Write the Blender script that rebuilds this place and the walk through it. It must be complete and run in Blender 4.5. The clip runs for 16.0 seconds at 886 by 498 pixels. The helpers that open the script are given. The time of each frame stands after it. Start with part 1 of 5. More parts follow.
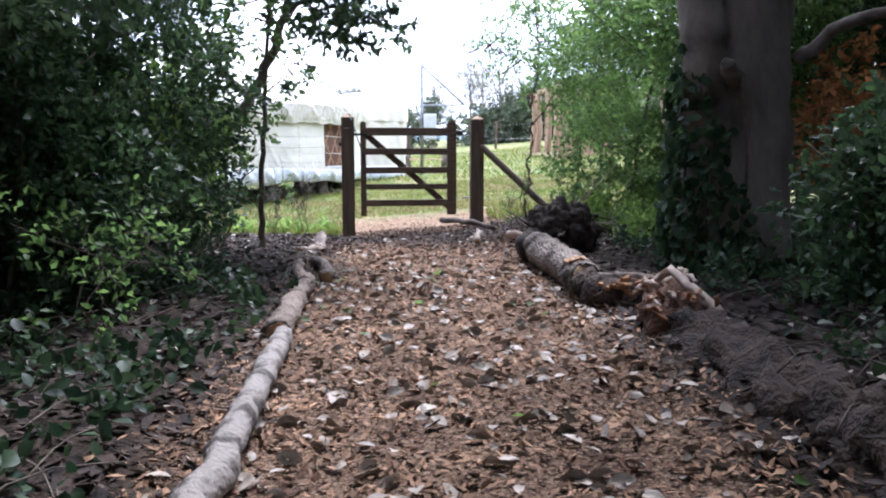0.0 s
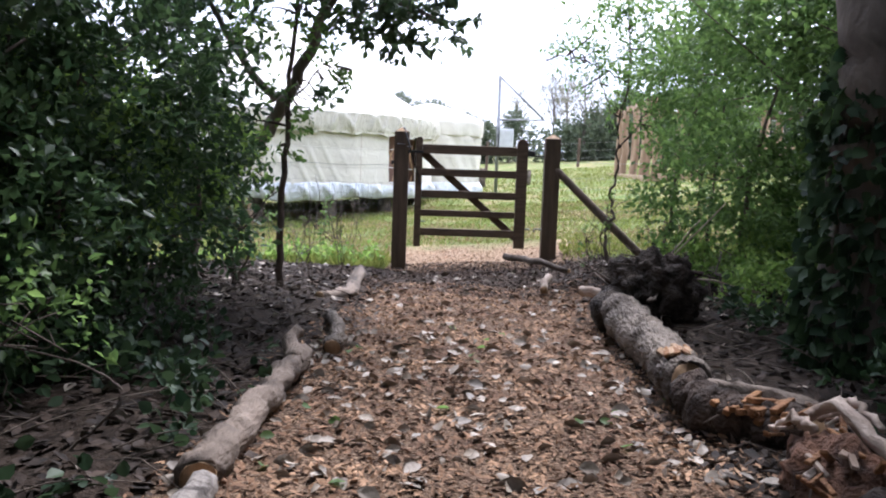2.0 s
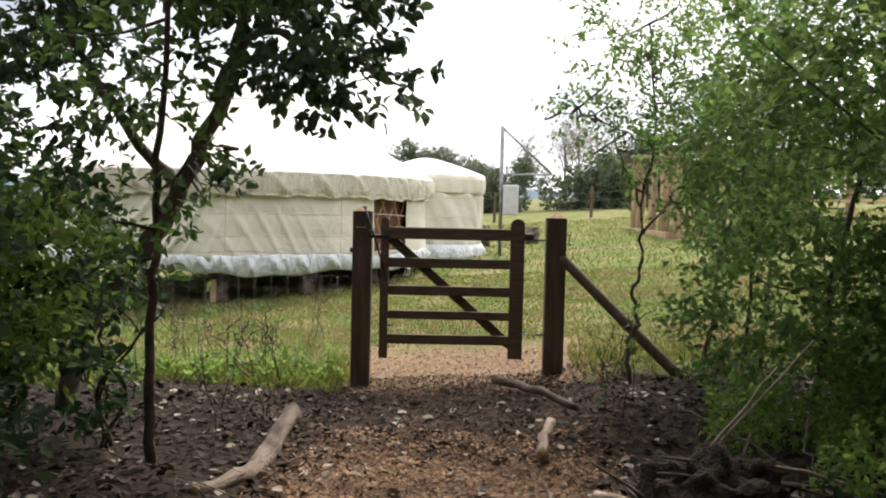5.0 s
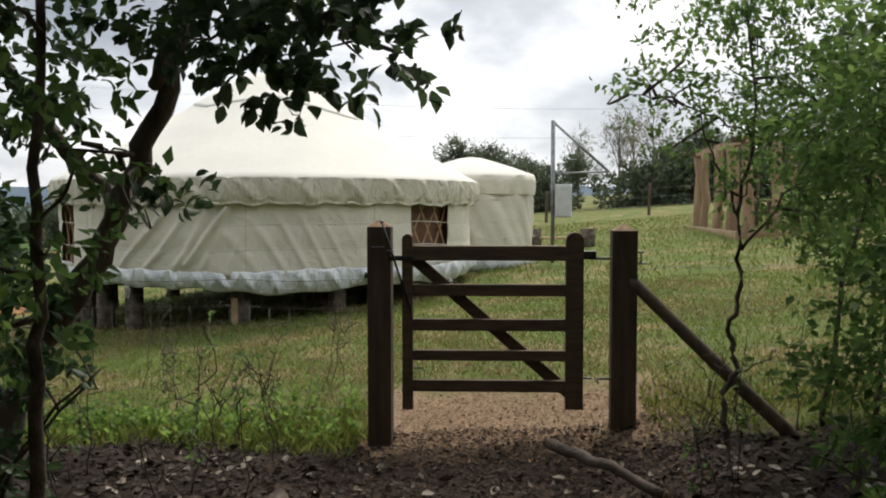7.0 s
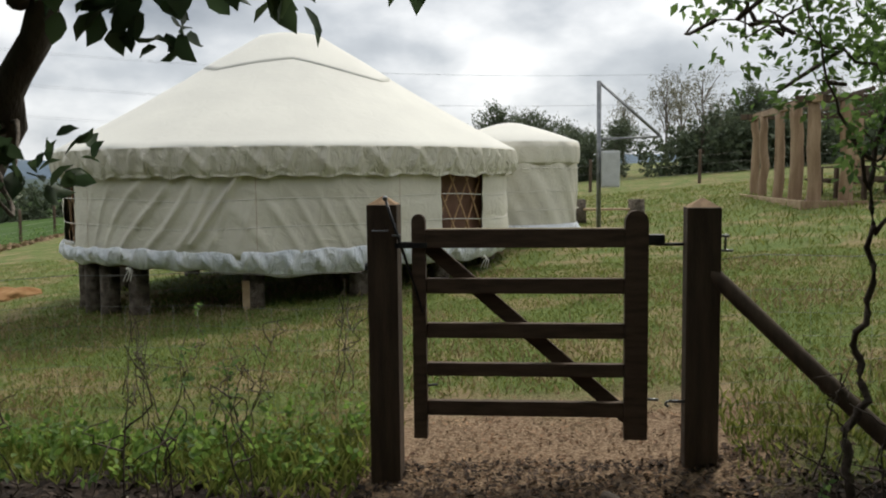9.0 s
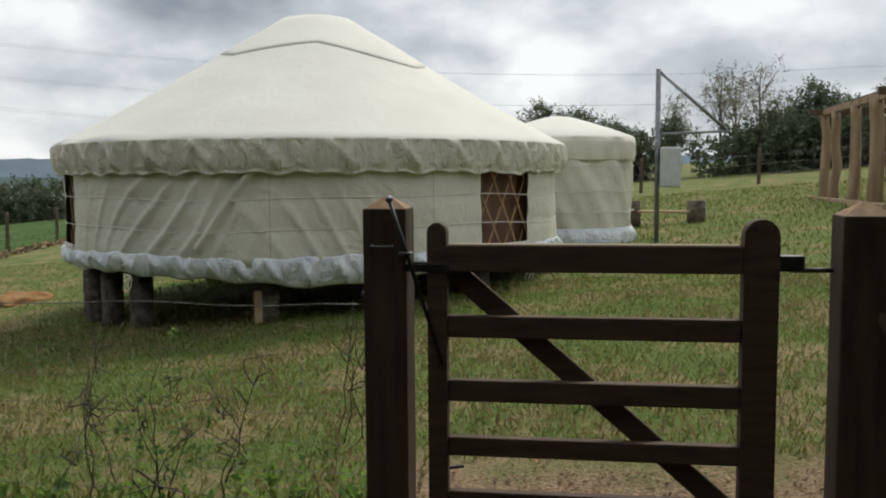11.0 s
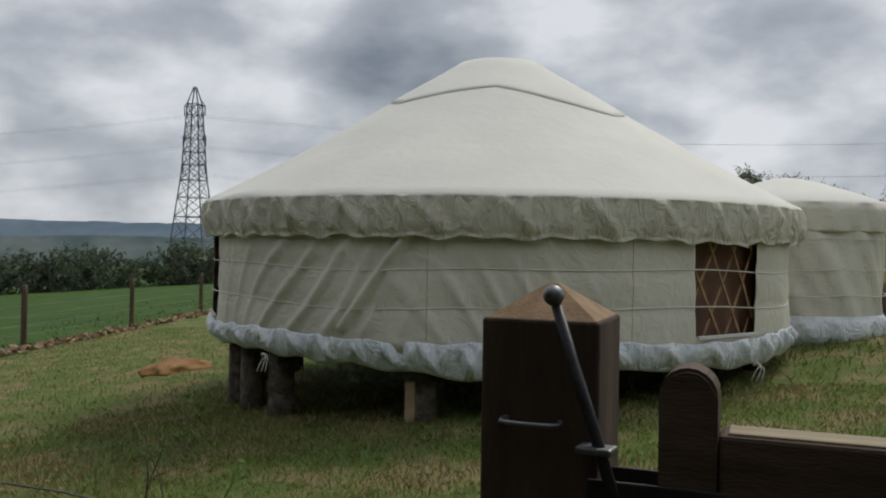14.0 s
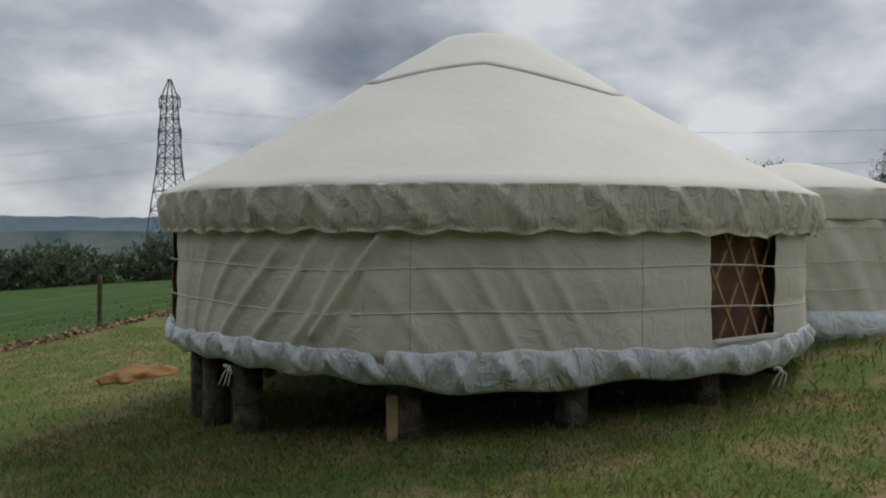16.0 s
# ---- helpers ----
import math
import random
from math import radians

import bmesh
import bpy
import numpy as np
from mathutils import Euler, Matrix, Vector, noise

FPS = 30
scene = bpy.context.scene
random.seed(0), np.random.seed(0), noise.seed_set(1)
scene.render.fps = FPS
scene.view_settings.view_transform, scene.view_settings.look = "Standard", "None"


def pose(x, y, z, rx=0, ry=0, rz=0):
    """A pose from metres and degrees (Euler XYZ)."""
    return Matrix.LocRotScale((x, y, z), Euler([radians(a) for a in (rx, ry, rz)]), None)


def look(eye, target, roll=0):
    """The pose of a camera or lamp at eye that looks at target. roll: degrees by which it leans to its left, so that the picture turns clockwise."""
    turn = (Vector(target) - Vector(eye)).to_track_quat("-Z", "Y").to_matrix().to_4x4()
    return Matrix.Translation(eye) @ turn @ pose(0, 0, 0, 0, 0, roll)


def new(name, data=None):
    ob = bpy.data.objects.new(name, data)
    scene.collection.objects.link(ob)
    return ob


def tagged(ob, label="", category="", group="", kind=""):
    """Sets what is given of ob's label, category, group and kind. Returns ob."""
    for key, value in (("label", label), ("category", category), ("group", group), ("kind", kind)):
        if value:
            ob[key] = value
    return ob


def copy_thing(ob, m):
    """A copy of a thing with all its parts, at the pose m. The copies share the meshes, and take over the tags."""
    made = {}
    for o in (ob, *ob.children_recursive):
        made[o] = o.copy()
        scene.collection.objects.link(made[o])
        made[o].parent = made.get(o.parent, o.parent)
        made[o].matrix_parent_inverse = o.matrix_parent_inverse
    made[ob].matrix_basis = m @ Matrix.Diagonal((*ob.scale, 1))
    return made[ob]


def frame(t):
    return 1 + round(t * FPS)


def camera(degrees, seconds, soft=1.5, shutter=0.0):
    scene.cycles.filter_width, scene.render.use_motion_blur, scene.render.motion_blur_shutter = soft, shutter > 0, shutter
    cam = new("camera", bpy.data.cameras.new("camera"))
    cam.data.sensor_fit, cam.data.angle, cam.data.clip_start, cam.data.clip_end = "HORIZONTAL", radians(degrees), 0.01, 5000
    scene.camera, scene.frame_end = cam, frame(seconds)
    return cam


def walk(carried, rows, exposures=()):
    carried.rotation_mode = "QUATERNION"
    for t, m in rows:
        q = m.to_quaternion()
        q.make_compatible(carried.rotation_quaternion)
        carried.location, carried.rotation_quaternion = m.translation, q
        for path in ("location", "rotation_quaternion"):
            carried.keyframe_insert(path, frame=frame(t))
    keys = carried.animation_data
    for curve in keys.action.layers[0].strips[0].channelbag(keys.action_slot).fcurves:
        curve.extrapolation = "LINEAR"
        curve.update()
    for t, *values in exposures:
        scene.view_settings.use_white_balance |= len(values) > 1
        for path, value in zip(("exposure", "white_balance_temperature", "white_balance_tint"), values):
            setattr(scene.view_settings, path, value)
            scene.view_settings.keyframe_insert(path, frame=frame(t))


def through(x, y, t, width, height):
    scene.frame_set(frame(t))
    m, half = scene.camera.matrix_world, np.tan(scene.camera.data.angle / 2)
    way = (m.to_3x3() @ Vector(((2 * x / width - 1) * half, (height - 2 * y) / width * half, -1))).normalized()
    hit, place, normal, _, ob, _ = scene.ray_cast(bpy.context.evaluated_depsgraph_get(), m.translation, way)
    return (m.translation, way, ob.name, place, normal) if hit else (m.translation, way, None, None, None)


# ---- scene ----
cam = camera(54.3, 16.0, soft=2.0)
METRES, EYE, TILT, LEAN, TURN = 11.7, 0.95, -2.5, 0.0, 0.0
ROWS = [
    (0.0, 0.0, 0.0, 0.0, -0.0, -3.83, 0.06),
    (0.5, 0.0058, 0.0341, 0.004, 2.75, -4.55, -1.76),
    (1.0, 0.0034, 0.0725, 0.0103, 1.77, -2.41, 0.23),
    (1.5, 0.009, 0.1091, 0.0138, 5.74, -2.13, -1.03),
    (2.0, 0.0133, 0.1436, 0.0164, 5.33, -3.12, -2.3),
    (2.5, 0.0134, 0.1799, 0.0262, 2.96, -4.3, 0.28),
    (3.0, 0.021, 0.2132, 0.0315, 4.47, -3.62, -1.4),
    (3.5, 0.0199, 0.2433, 0.0358, 7.22, -5.41, -1.68),
    (4.0, 0.0152, 0.2779, 0.0475, 5.83, -4.47, -1.01),
    (4.5, 0.0227, 0.3094, 0.0559, 6.25, -2.55, -1.23),
    (5.0, 0.0256, 0.3378, 0.0599, 6.27, -0.3, -1.58),
    (7.5, 0.019, 0.5041, 0.0763, 10.41, -0.61, -0.46),
    (8.0, 0.0169, 0.5316, 0.0764, 9.89, -2.04, -1.35),
    (8.5, 0.0076, 0.5621, 0.08, 9.12, -1.27, 0.22),
    (9.0, 0.0091, 0.5929, 0.0801, 12.51, -2.42, 0.1),
    (11.5, -0.0197, 0.7498, 0.0817, 17.28, -2.38, -0.51),
    (12.0, -0.0233, 0.7797, 0.08, 21.78, -2.54, -1.99),
    (12.5, -0.032, 0.804, 0.0806, 24.07, -1.68, -3.02),
    (13.0, -0.0492, 0.8336, 0.0852, 24.08, 0.53, -1.39),
    (13.5, -0.0575, 0.8627, 0.0874, 26.33, 2.04, -1.73),
    (14.0, -0.0698, 0.8889, 0.0883, 27.93, 1.94, -2.08),
    (14.5, -0.0896, 0.9153, 0.0899, 28.0, 1.94, -1.09),
    (15.0, -0.1, 0.9387, 0.0916, 30.13, 1.4, -1.69),
    (15.5, -0.1072, 0.9533, 0.0932, 29.8, 1.12, -1.66),
    (16.0, -0.1124, 0.9609, 0.0945, 26.6, 1.39, -1.35),
]
walk(cam, [(t, pose(0, 0, EYE, TILT, LEAN, TURN) @ pose(METRES * x, METRES * y, METRES * z, 90 + pitch, roll, yaw)) for t, x, y, z, yaw, pitch, roll in ROWS],
     [(0.0, 2.25, 5450, 21), (1.5, 2.0, 5550, 20), (2.5, 1.95, 5900, 20), (4.0, 1.7, 6450, 18), (5.0, 1.35, 6850, 14), (7.5, 0.4, 6700, 9), (9.0, 0.25, 6650, 8), (11.5, 0.1, 6600, 7), (13.0, -0.03, 6500, 7), (14.0, -0.3, 6400, 9), (16.0, -0.4, 6400, 9)])

# ---- world and sun: bright overcast, thin sun high ahead of the walk ----
SUN_EL, SUN_AZ = 52.0, 15.0
world = bpy.data.worlds.new("overcast")
scene.world = world
world.use_nodes = True
wn, wl = world.node_tree.nodes, world.node_tree.links
wn.clear()
w_out = wn.new("ShaderNodeOutputWorld")
w_bg = wn.new("ShaderNodeBackground")
w_sky = wn.new("ShaderNodeTexSky")
w_sky.sky_type, w_sky.sun_disc = "NISHITA", False
w_sky.sun_elevation, w_sky.sun_rotation = radians(SUN_EL), radians(SUN_AZ)
w_tc = wn.new("ShaderNodeTexCoord")
w_map = wn.new("ShaderNodeMapping")
w_map.inputs["Scale"].default_value = (1.0, 1.0, 1.9)
w_n = wn.new("ShaderNodeTexNoise")
w_n.inputs["Scale"].default_value, w_n.inputs["Detail"].default_value, w_n.inputs["Roughness"].default_value = 4.2, 8.0, 0.50
w_r = wn.new("ShaderNodeValToRGB")
w_r.color_ramp.elements[0].position, w_r.color_ramp.elements[0].color = 0.22, (2.3, 2.6, 3.1, 1)
w_r.color_ramp.elements[1].position, w_r.color_ramp.elements[1].color = 0.58, (9.0, 9.1, 9.4, 1)
w_e = w_r.color_ramp.elements.new(0.43)
w_e.color = (5.2, 5.5, 6.0, 1)
w_mix = wn.new("ShaderNodeMixRGB")
w_mix.inputs[0].default_value = 0.93
w_bg.inputs["Strength"].default_value = 0.1
wl.new(w_tc.outputs["Generated"], w_map.inputs["Vector"])
wl.new(w_map.outputs[0], w_n.inputs["Vector"])
wl.new(w_n.outputs["Fac"], w_r.inputs[0])
wl.new(w_sky.outputs[0], w_mix.inputs[1])
wl.new(w_r.outputs[0], w_mix.inputs[2])
wl.new(w_mix.outputs[0], w_bg.inputs["Color"])
wl.new(w_bg.outputs[0], w_out.inputs["Surface"])
sun = new("sun", bpy.data.lights.new("sun", "SUN"))
sun.data.energy, sun.data.angle, sun.data.color = 1.9, radians(18), (1.0, 0.95, 0.87)
az, el = radians(SUN_AZ), radians(SUN_EL)
sun.matrix_world = look((math.sin(az) * math.cos(el) * 50, math.cos(az) * math.cos(el) * 50, math.sin(el) * 50), (0, 0, 0))


# ---- materials ----
def nodes_of(m):
    m.use_nodes = True
    return m.node_tree.nodes, m.node_tree.links


def mat(name, c1, c2, scale=8.0, rough=0.8, bump=0.3, fine=60.0, stretch=(1, 1, 1), metal=0.0, lo=0.35, hi=0.65, vary=0.0, dist=0.02, spec=0.3, crease=0.0):
    """Two tones in a broad noise, a fine grain over them, and relief."""
    m = bpy.data.materials.new(name)
    n, l = nodes_of(m)
    b = n["Principled BSDF"]
    tc, mp = n.new("ShaderNodeTexCoord"), n.new("ShaderNodeMapping")
    mp.inputs["Scale"].default_value = stretch
    a, f, r = n.new("ShaderNodeTexNoise"), n.new("ShaderNodeTexNoise"), n.new("ShaderNodeValToRGB")
    a.inputs["Scale"].default_value, a.inputs["Detail"].default_value = scale, 6
    f.inputs["Scale"].default_value, f.inputs["Detail"].default_value = fine, 4
    r.color_ramp.elements[0].position, r.color_ramp.elements[0].color = lo, (*c1, 1)
    r.color_ramp.elements[1].position, r.color_ramp.elements[1].color = hi, (*c2, 1)
    l.new(tc.outputs["Object"], mp.inputs["Vector"])
    l.new(mp.outputs[0], a.inputs["Vector"])
    l.new(mp.outputs[0], f.inputs["Vector"])
    l.new(a.outputs["Fac"], r.inputs[0])
    mr = n.new("ShaderNodeMapRange")
    mr.inputs["To Min"].default_value, mr.inputs["To Max"].default_value = 0.75, 1.25
    l.new(f.outputs["Fac"], mr.inputs["Value"])
    mu = n.new("ShaderNodeVectorMath")
    mu.operation = "SCALE"
    l.new(r.outputs[0], mu.inputs[0])
    l.new(mr.outputs[0], mu.inputs["Scale"])
    colour = mu.outputs[0]
    if vary:
        g, hs, vr = n.new("ShaderNodeNewGeometry"), n.new("ShaderNodeHueSaturation"), n.new("ShaderNodeMapRange")
        vr.inputs["To Min"].default_value, vr.inputs["To Max"].default_value = 1 - vary, 1 + vary
        l.new(g.outputs["Random Per Island"], vr.inputs["Value"])
        l.new(vr.outputs[0], hs.inputs["Value"])
        l.new(colour, hs.inputs["Color"])
        colour = hs.outputs[0]
    l.new(colour, b.inputs["Base Color"])
    b.inputs["Roughness"].default_value, b.inputs["Metallic"].default_value = rough, metal
    b.inputs["Specular IOR Level"].default_value = spec
    bp = n.new("ShaderNodeBump")
    bp.inputs["Strength"].default_value, bp.inputs["Distance"].default_value = bump, dist
    l.new(f.outputs["Fac"], bp.inputs["Height"])
    if crease:
        cn, cb = n.new("ShaderNodeTexNoise"), n.new("ShaderNodeBump")
        cn.inputs["Scale"].default_value, cn.inputs["Detail"].default_value, cn.inputs["Distortion"].default_value = 4.6, 3, 1.6
        cb.inputs["Strength"].default_value, cb.inputs["Distance"].default_value = 0.9, crease
        l.new(mp.outputs[0], cn.inputs["Vector"])
        l.new(cn.outputs["Fac"], cb.inputs["Height"])
        l.new(cb.outputs[0], bp.inputs["Normal"])
    l.new(bp.outputs[0], b.inputs["Normal"])
    return m


def leaf_mat(name, c1, c2, through=0.4, rough=0.5, spec=0.25):
    """Leaves: each its own tone, glossy above, light through them."""
    m = bpy.data.materials.new(name)
    n, l = nodes_of(m)
    b, out = n["Principled BSDF"], n["Material Output"]
    g, r = n.new("ShaderNodeNewGeometry"), n.new("ShaderNodeValToRGB")
    r.color_ramp.elements[0].color, r.color_ramp.elements[1].color = (*c1, 1), (*c2, 1)
    l.new(g.outputs["Random Per Island"], r.inputs[0])
    t, mx = n.new("ShaderNodeBsdfTranslucent"), n.new("ShaderNodeMixShader")
    hs = n.new("ShaderNodeHueSaturation")
    hs.inputs["Value"].default_value, hs.inputs["Hue"].default_value = 1.9, 0.485
    l.new(r.outputs[0], hs.inputs["Color"])
    l.new(hs.outputs[0], t.inputs["Color"])
    l.new(r.outputs[0], b.inputs["Base Color"])
    b.inputs["Roughness"].default_value, b.inputs["Specular IOR Level"].default_value = rough, spec
    mx.inputs[0].default_value = through
    l.new(b.outputs[0], mx.inputs[1])
    l.new(t.outputs[0], mx.inputs[2])
    l.new(mx.outputs[0], out.inputs["Surface"])
    return m


CANVAS = mat("canvas", (0.66, 0.63, 0.54), (0.75, 0.72, 0.62), 1.6, 0.9, 0.12, 350, dist=0.002, crease=0.02)
VALANCE = mat("gathered canvas", (0.60, 0.57, 0.48), (0.70, 0.67, 0.57), 1.6, 0.9, 0.12, 350, dist=0.002, crease=0.055, stretch=(1.6, 1.6, 1.0))
CANVAS_ROOF = mat("roof canvas", (0.72, 0.71, 0.65), (0.78, 0.77, 0.70), 1.2, 0.85, 0.1, 300, dist=0.002, crease=0.005)
SKIRT = mat("white plastic sheet", (0.66, 0.71, 0.76), (0.80, 0.83, 0.86), 3.0, 0.28, 0.10, 40, dist=0.01, spec=0.5, crease=0.07, stretch=(1.3, 1.3, 0.8))
ROPE = mat("rope", (0.62, 0.60, 0.54), (0.72, 0.70, 0.64), 30, 0.9, 0.3, 400, dist=0.002)
LATTICE = mat("lattice wood", (0.31, 0.185, 0.10), (0.45, 0.285, 0.16), 12, 0.6, 0.2, 90)
INNER = mat("inner lining", (0.15, 0.08, 0.052), (0.21, 0.115, 0.078), 3, 0.7, 0.1, 80)
WINTRIM = mat("window edging", (0.66, 0.66, 0.64), (0.74, 0.74, 0.72), 10, 0.6, 0.1, 100)
GATE_WOOD = mat("gate wood", (0.075, 0.050, 0.034), (0.125, 0.085, 0.058), 5, 0.75, 0.4, 60, stretch=(1, 1, 6), dist=0.004)
POST_WOOD = mat("post wood", (0.062, 0.043, 0.03), (0.11, 0.078, 0.053), 4, 0.8, 0.5, 45, stretch=(4, 4, 0.5), dist=0.005)
CUT_WOOD = mat("cut wood", (0.24, 0.15, 0.08), (0.34, 0.22, 0.12), 9, 0.75, 0.4, 70, stretch=(3, 3, 1), dist=0.004)
# worn rail top, paled further for the light it catches
WORN_LIT_WOOD = mat("worn wood, top light in colour", (0.24, 0.19, 0.12), (0.40, 0.33, 0.22), 5, 0.75, 0.4, 60, stretch=(0.3, 3, 3), dist=0.003)
STEEL = mat("galvanised steel", (0.18, 0.19, 0.20), (0.28, 0.29, 0.30), 14, 0.45, 0.15, 120, metal=0.8, dist=0.002)
BLACK_IRON = mat("black iron", (0.03, 0.03, 0.032), (0.06, 0.06, 0.062), 14, 0.45, 0.2, 120, metal=0.5, dist=0.002)
WIRE = mat("wire", (0.20, 0.20, 0.19), (0.30, 0.30, 0.28), 20, 0.5, 0.1, 100, metal=0.6)
PLASTIC_BLACK = mat("black plastic", (0.02, 0.02, 0.02), (0.03, 0.03, 0.03), 20, 0.4, 0.1, 100)
BARK = mat("bark", (0.10, 0.082, 0.065), (0.22, 0.19, 0.16), 6, 0.9, 0.9, 38, stretch=(1, 1, 0.35), dist=0.02)
BEECH = mat("beech bark", (0.06, 0.049, 0.040), (0.20, 0.172, 0.147), 2.6, 0.85, 0.9, 26, stretch=(1, 1, 0.5), dist=0.015)
BIRCH = mat("birch bark", (0.045, 0.036, 0.03), (0.235, 0.21, 0.185), 9, 0.8, 0.7, 45, lo=0.38, hi=0.52)
LOGBARK = mat("log bark", (0.07, 0.055, 0.043), (0.21, 0.175, 0.14), 9, 0.9, 1.0, 48, stretch=(1, 0.35, 1), dist=0.05)
ROTTEN = mat("rotten wood", (0.13, 0.06, 0.028), (0.29, 0.145, 0.06), 7, 0.9, 0.8, 50, dist=0.02)
DARKLOG = mat("mossy dark bark", (0.014, 0.010, 0.008), (0.062, 0.042, 0.030), 7, 0.95, 1.0, 40, dist=0.04)
PALEWOOD = mat("torn pale wood", (0.20, 0.14, 0.10), (0.50, 0.41, 0.34), 9, 0.85, 0.7, 60, stretch=(1, 0.3, 1), dist=0.015)
WEATHERED = mat("weathered bare wood", (0.055, 0.042, 0.032), (0.24, 0.19, 0.15), 7, 0.9, 0.8, 50, stretch=(1, 0.4, 1), dist=0.02)
ROTTEN_DARK = mat("rotten red core", (0.045, 0.024, 0.016), (0.17, 0.085, 0.05), 9, 0.95, 1.0, 45, dist=0.03)
ROOTSOIL = mat("root soil", (0.018, 0.014, 0.011), (0.055, 0.042, 0.032), 9, 0.95, 1.0, 60, dist=0.03)
TWIG = mat("twig", (0.06, 0.045, 0.035), (0.13, 0.105, 0.085), 8, 0.9, 0.5, 60)
DRYTWIG = mat("dead twig", (0.05, 0.04, 0.03), (0.15, 0.12, 0.095), 8, 0.9, 0.5, 60)
PALETWIG = mat("dry stick", (0.22, 0.18, 0.13), (0.36, 0.30, 0.23), 8, 0.9, 0.5, 60)
CHIPS = mat("wood chips", (0.11, 0.058, 0.033), (0.33, 0.205, 0.12), 3.0, 0.9, 0.4, 80, vary=0.55)
MULCH = mat("dark mulch", (0.035, 0.024, 0.017), (0.10, 0.068, 0.05), 4.0, 0.95, 0.5, 80, vary=0.5)
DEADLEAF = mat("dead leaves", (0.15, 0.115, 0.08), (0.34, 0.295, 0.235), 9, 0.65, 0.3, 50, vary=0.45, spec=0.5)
# brown leaves, darkened so the colour holds the shade under the trees
BROWNLEAF_SHADED = mat("brown litter, shade in colour", (0.016, 0.011, 0.008), (0.056, 0.038, 0.027), 9, 0.85, 0.3, 50, vary=0.5)
PALLET = mat("pale sawn timber", (0.34, 0.24, 0.14), (0.48, 0.36, 0.23), 5, 0.75, 0.3, 60, stretch=(0.3, 1, 1))
ROUNDWOOD = mat("peeled log", (0.22, 0.145, 0.085), (0.38, 0.27, 0.175), 3, 0.7, 0.4, 40, stretch=(2, 2, 0.3))
GREYBOX = mat("grey cabinet", (0.48, 0.50, 0.50), (0.56, 0.58, 0.58), 6, 0.5, 0.05, 60)
PYLON = mat("pylon steel", (0.10, 0.115, 0.14), (0.13, 0.15, 0.175), 1, 0.7, 0.0, 10)
EARTH = mat("orange earth", (0.26, 0.13, 0.05), (0.38, 0.22, 0.10), 4, 0.95, 0.7, 40, dist=0.03)
EARTH_DARK = mat("dark bark floor", (0.035, 0.022, 0.015), (0.10, 0.06, 0.04), 6, 0.95, 0.6, 50, dist=0.02)
BALE = mat("gravel edge", (0.22, 0.15, 0.09), (0.36, 0.26, 0.16), 6, 0.95, 0.6, 60, vary=0.4)
FLEECE = mat("fleece", (0.5, 0.48, 0.43), (0.62, 0.60, 0.55), 9, 0.95, 0.6, 60)
# blue distance haze is mixed into these two base colours
HILL_HAZE = mat("far hills, haze in colour", (0.085, 0.125, 0.17), (0.12, 0.16, 0.20), 0.004, 1.0, 0.0, 0.02)
VALLEY_HAZE = mat("far valley, haze in colour", (0.045, 0.075, 0.075), (0.10, 0.125, 0.12), 0.012, 1.0, 0.0, 0.06)
LEAF_DARK = leaf_mat("dark evergreen leaves", (0.020, 0.045, 0.020), (0.055, 0.100, 0.038), 0.34, 0.42, 0.2)
LEAF_MID = leaf_mat("green leaves", (0.042, 0.090, 0.026), (0.115, 0.20, 0.055), 0.52)
LEAF_BRIGHT = leaf_mat("fresh green leaves", (0.075, 0.15, 0.03), (0.17, 0.27, 0.065), 0.5)
LEAF_TREE = leaf_mat("broad tree leaves", (0.028, 0.052, 0.026), (0.07, 0.115, 0.05), 0.30)
LEAF_IVY = leaf_mat("ivy leaves", (0.014, 0.030, 0.016), (0.04, 0.07, 0.03), 0.2, 0.5, 0.15)
# green lifted and greyed: the haze over far trees is in the colour
LEAF_HAZY = leaf_mat("far tree leaves, haze in colour", (0.055, 0.075, 0.045), (0.10, 0.125, 0.075), 0.25, 0.7)
LEAF_PALE = leaf_mat("sparse pale leaves", (0.12, 0.12, 0.085), (0.20, 0.195, 0.14), 0.3, 0.7)
LEAF_BLOSSOM = leaf_mat("hedge blossom", (0.30, 0.32, 0.24), (0.45, 0.46, 0.36), 0.2, 0.7)
LEAF_RUST = leaf_mat("rusty dead leaves", (0.16, 0.075, 0.025), (0.32, 0.17, 0.06), 0.35, 0.8)
GRASS = leaf_mat("grass blades", (0.085, 0.13, 0.024), (0.24, 0.27, 0.075), 0.35, 0.6)
STRAW = leaf_mat("cut straw", (0.22, 0.18, 0.09), (0.40, 0.33, 0.18), 0.25, 0.7)


# ---- small tools ----
def smooth(a, b, v):
    s = np.clip((v - a) / (b - a), 0, 1)
    return s * s * (3 - 2 * s)


def path_mid(y):
    return 0.16 - 0.035 * np.clip(y, -4, 20) - 0.10 * smooth(7, 11.5, y)


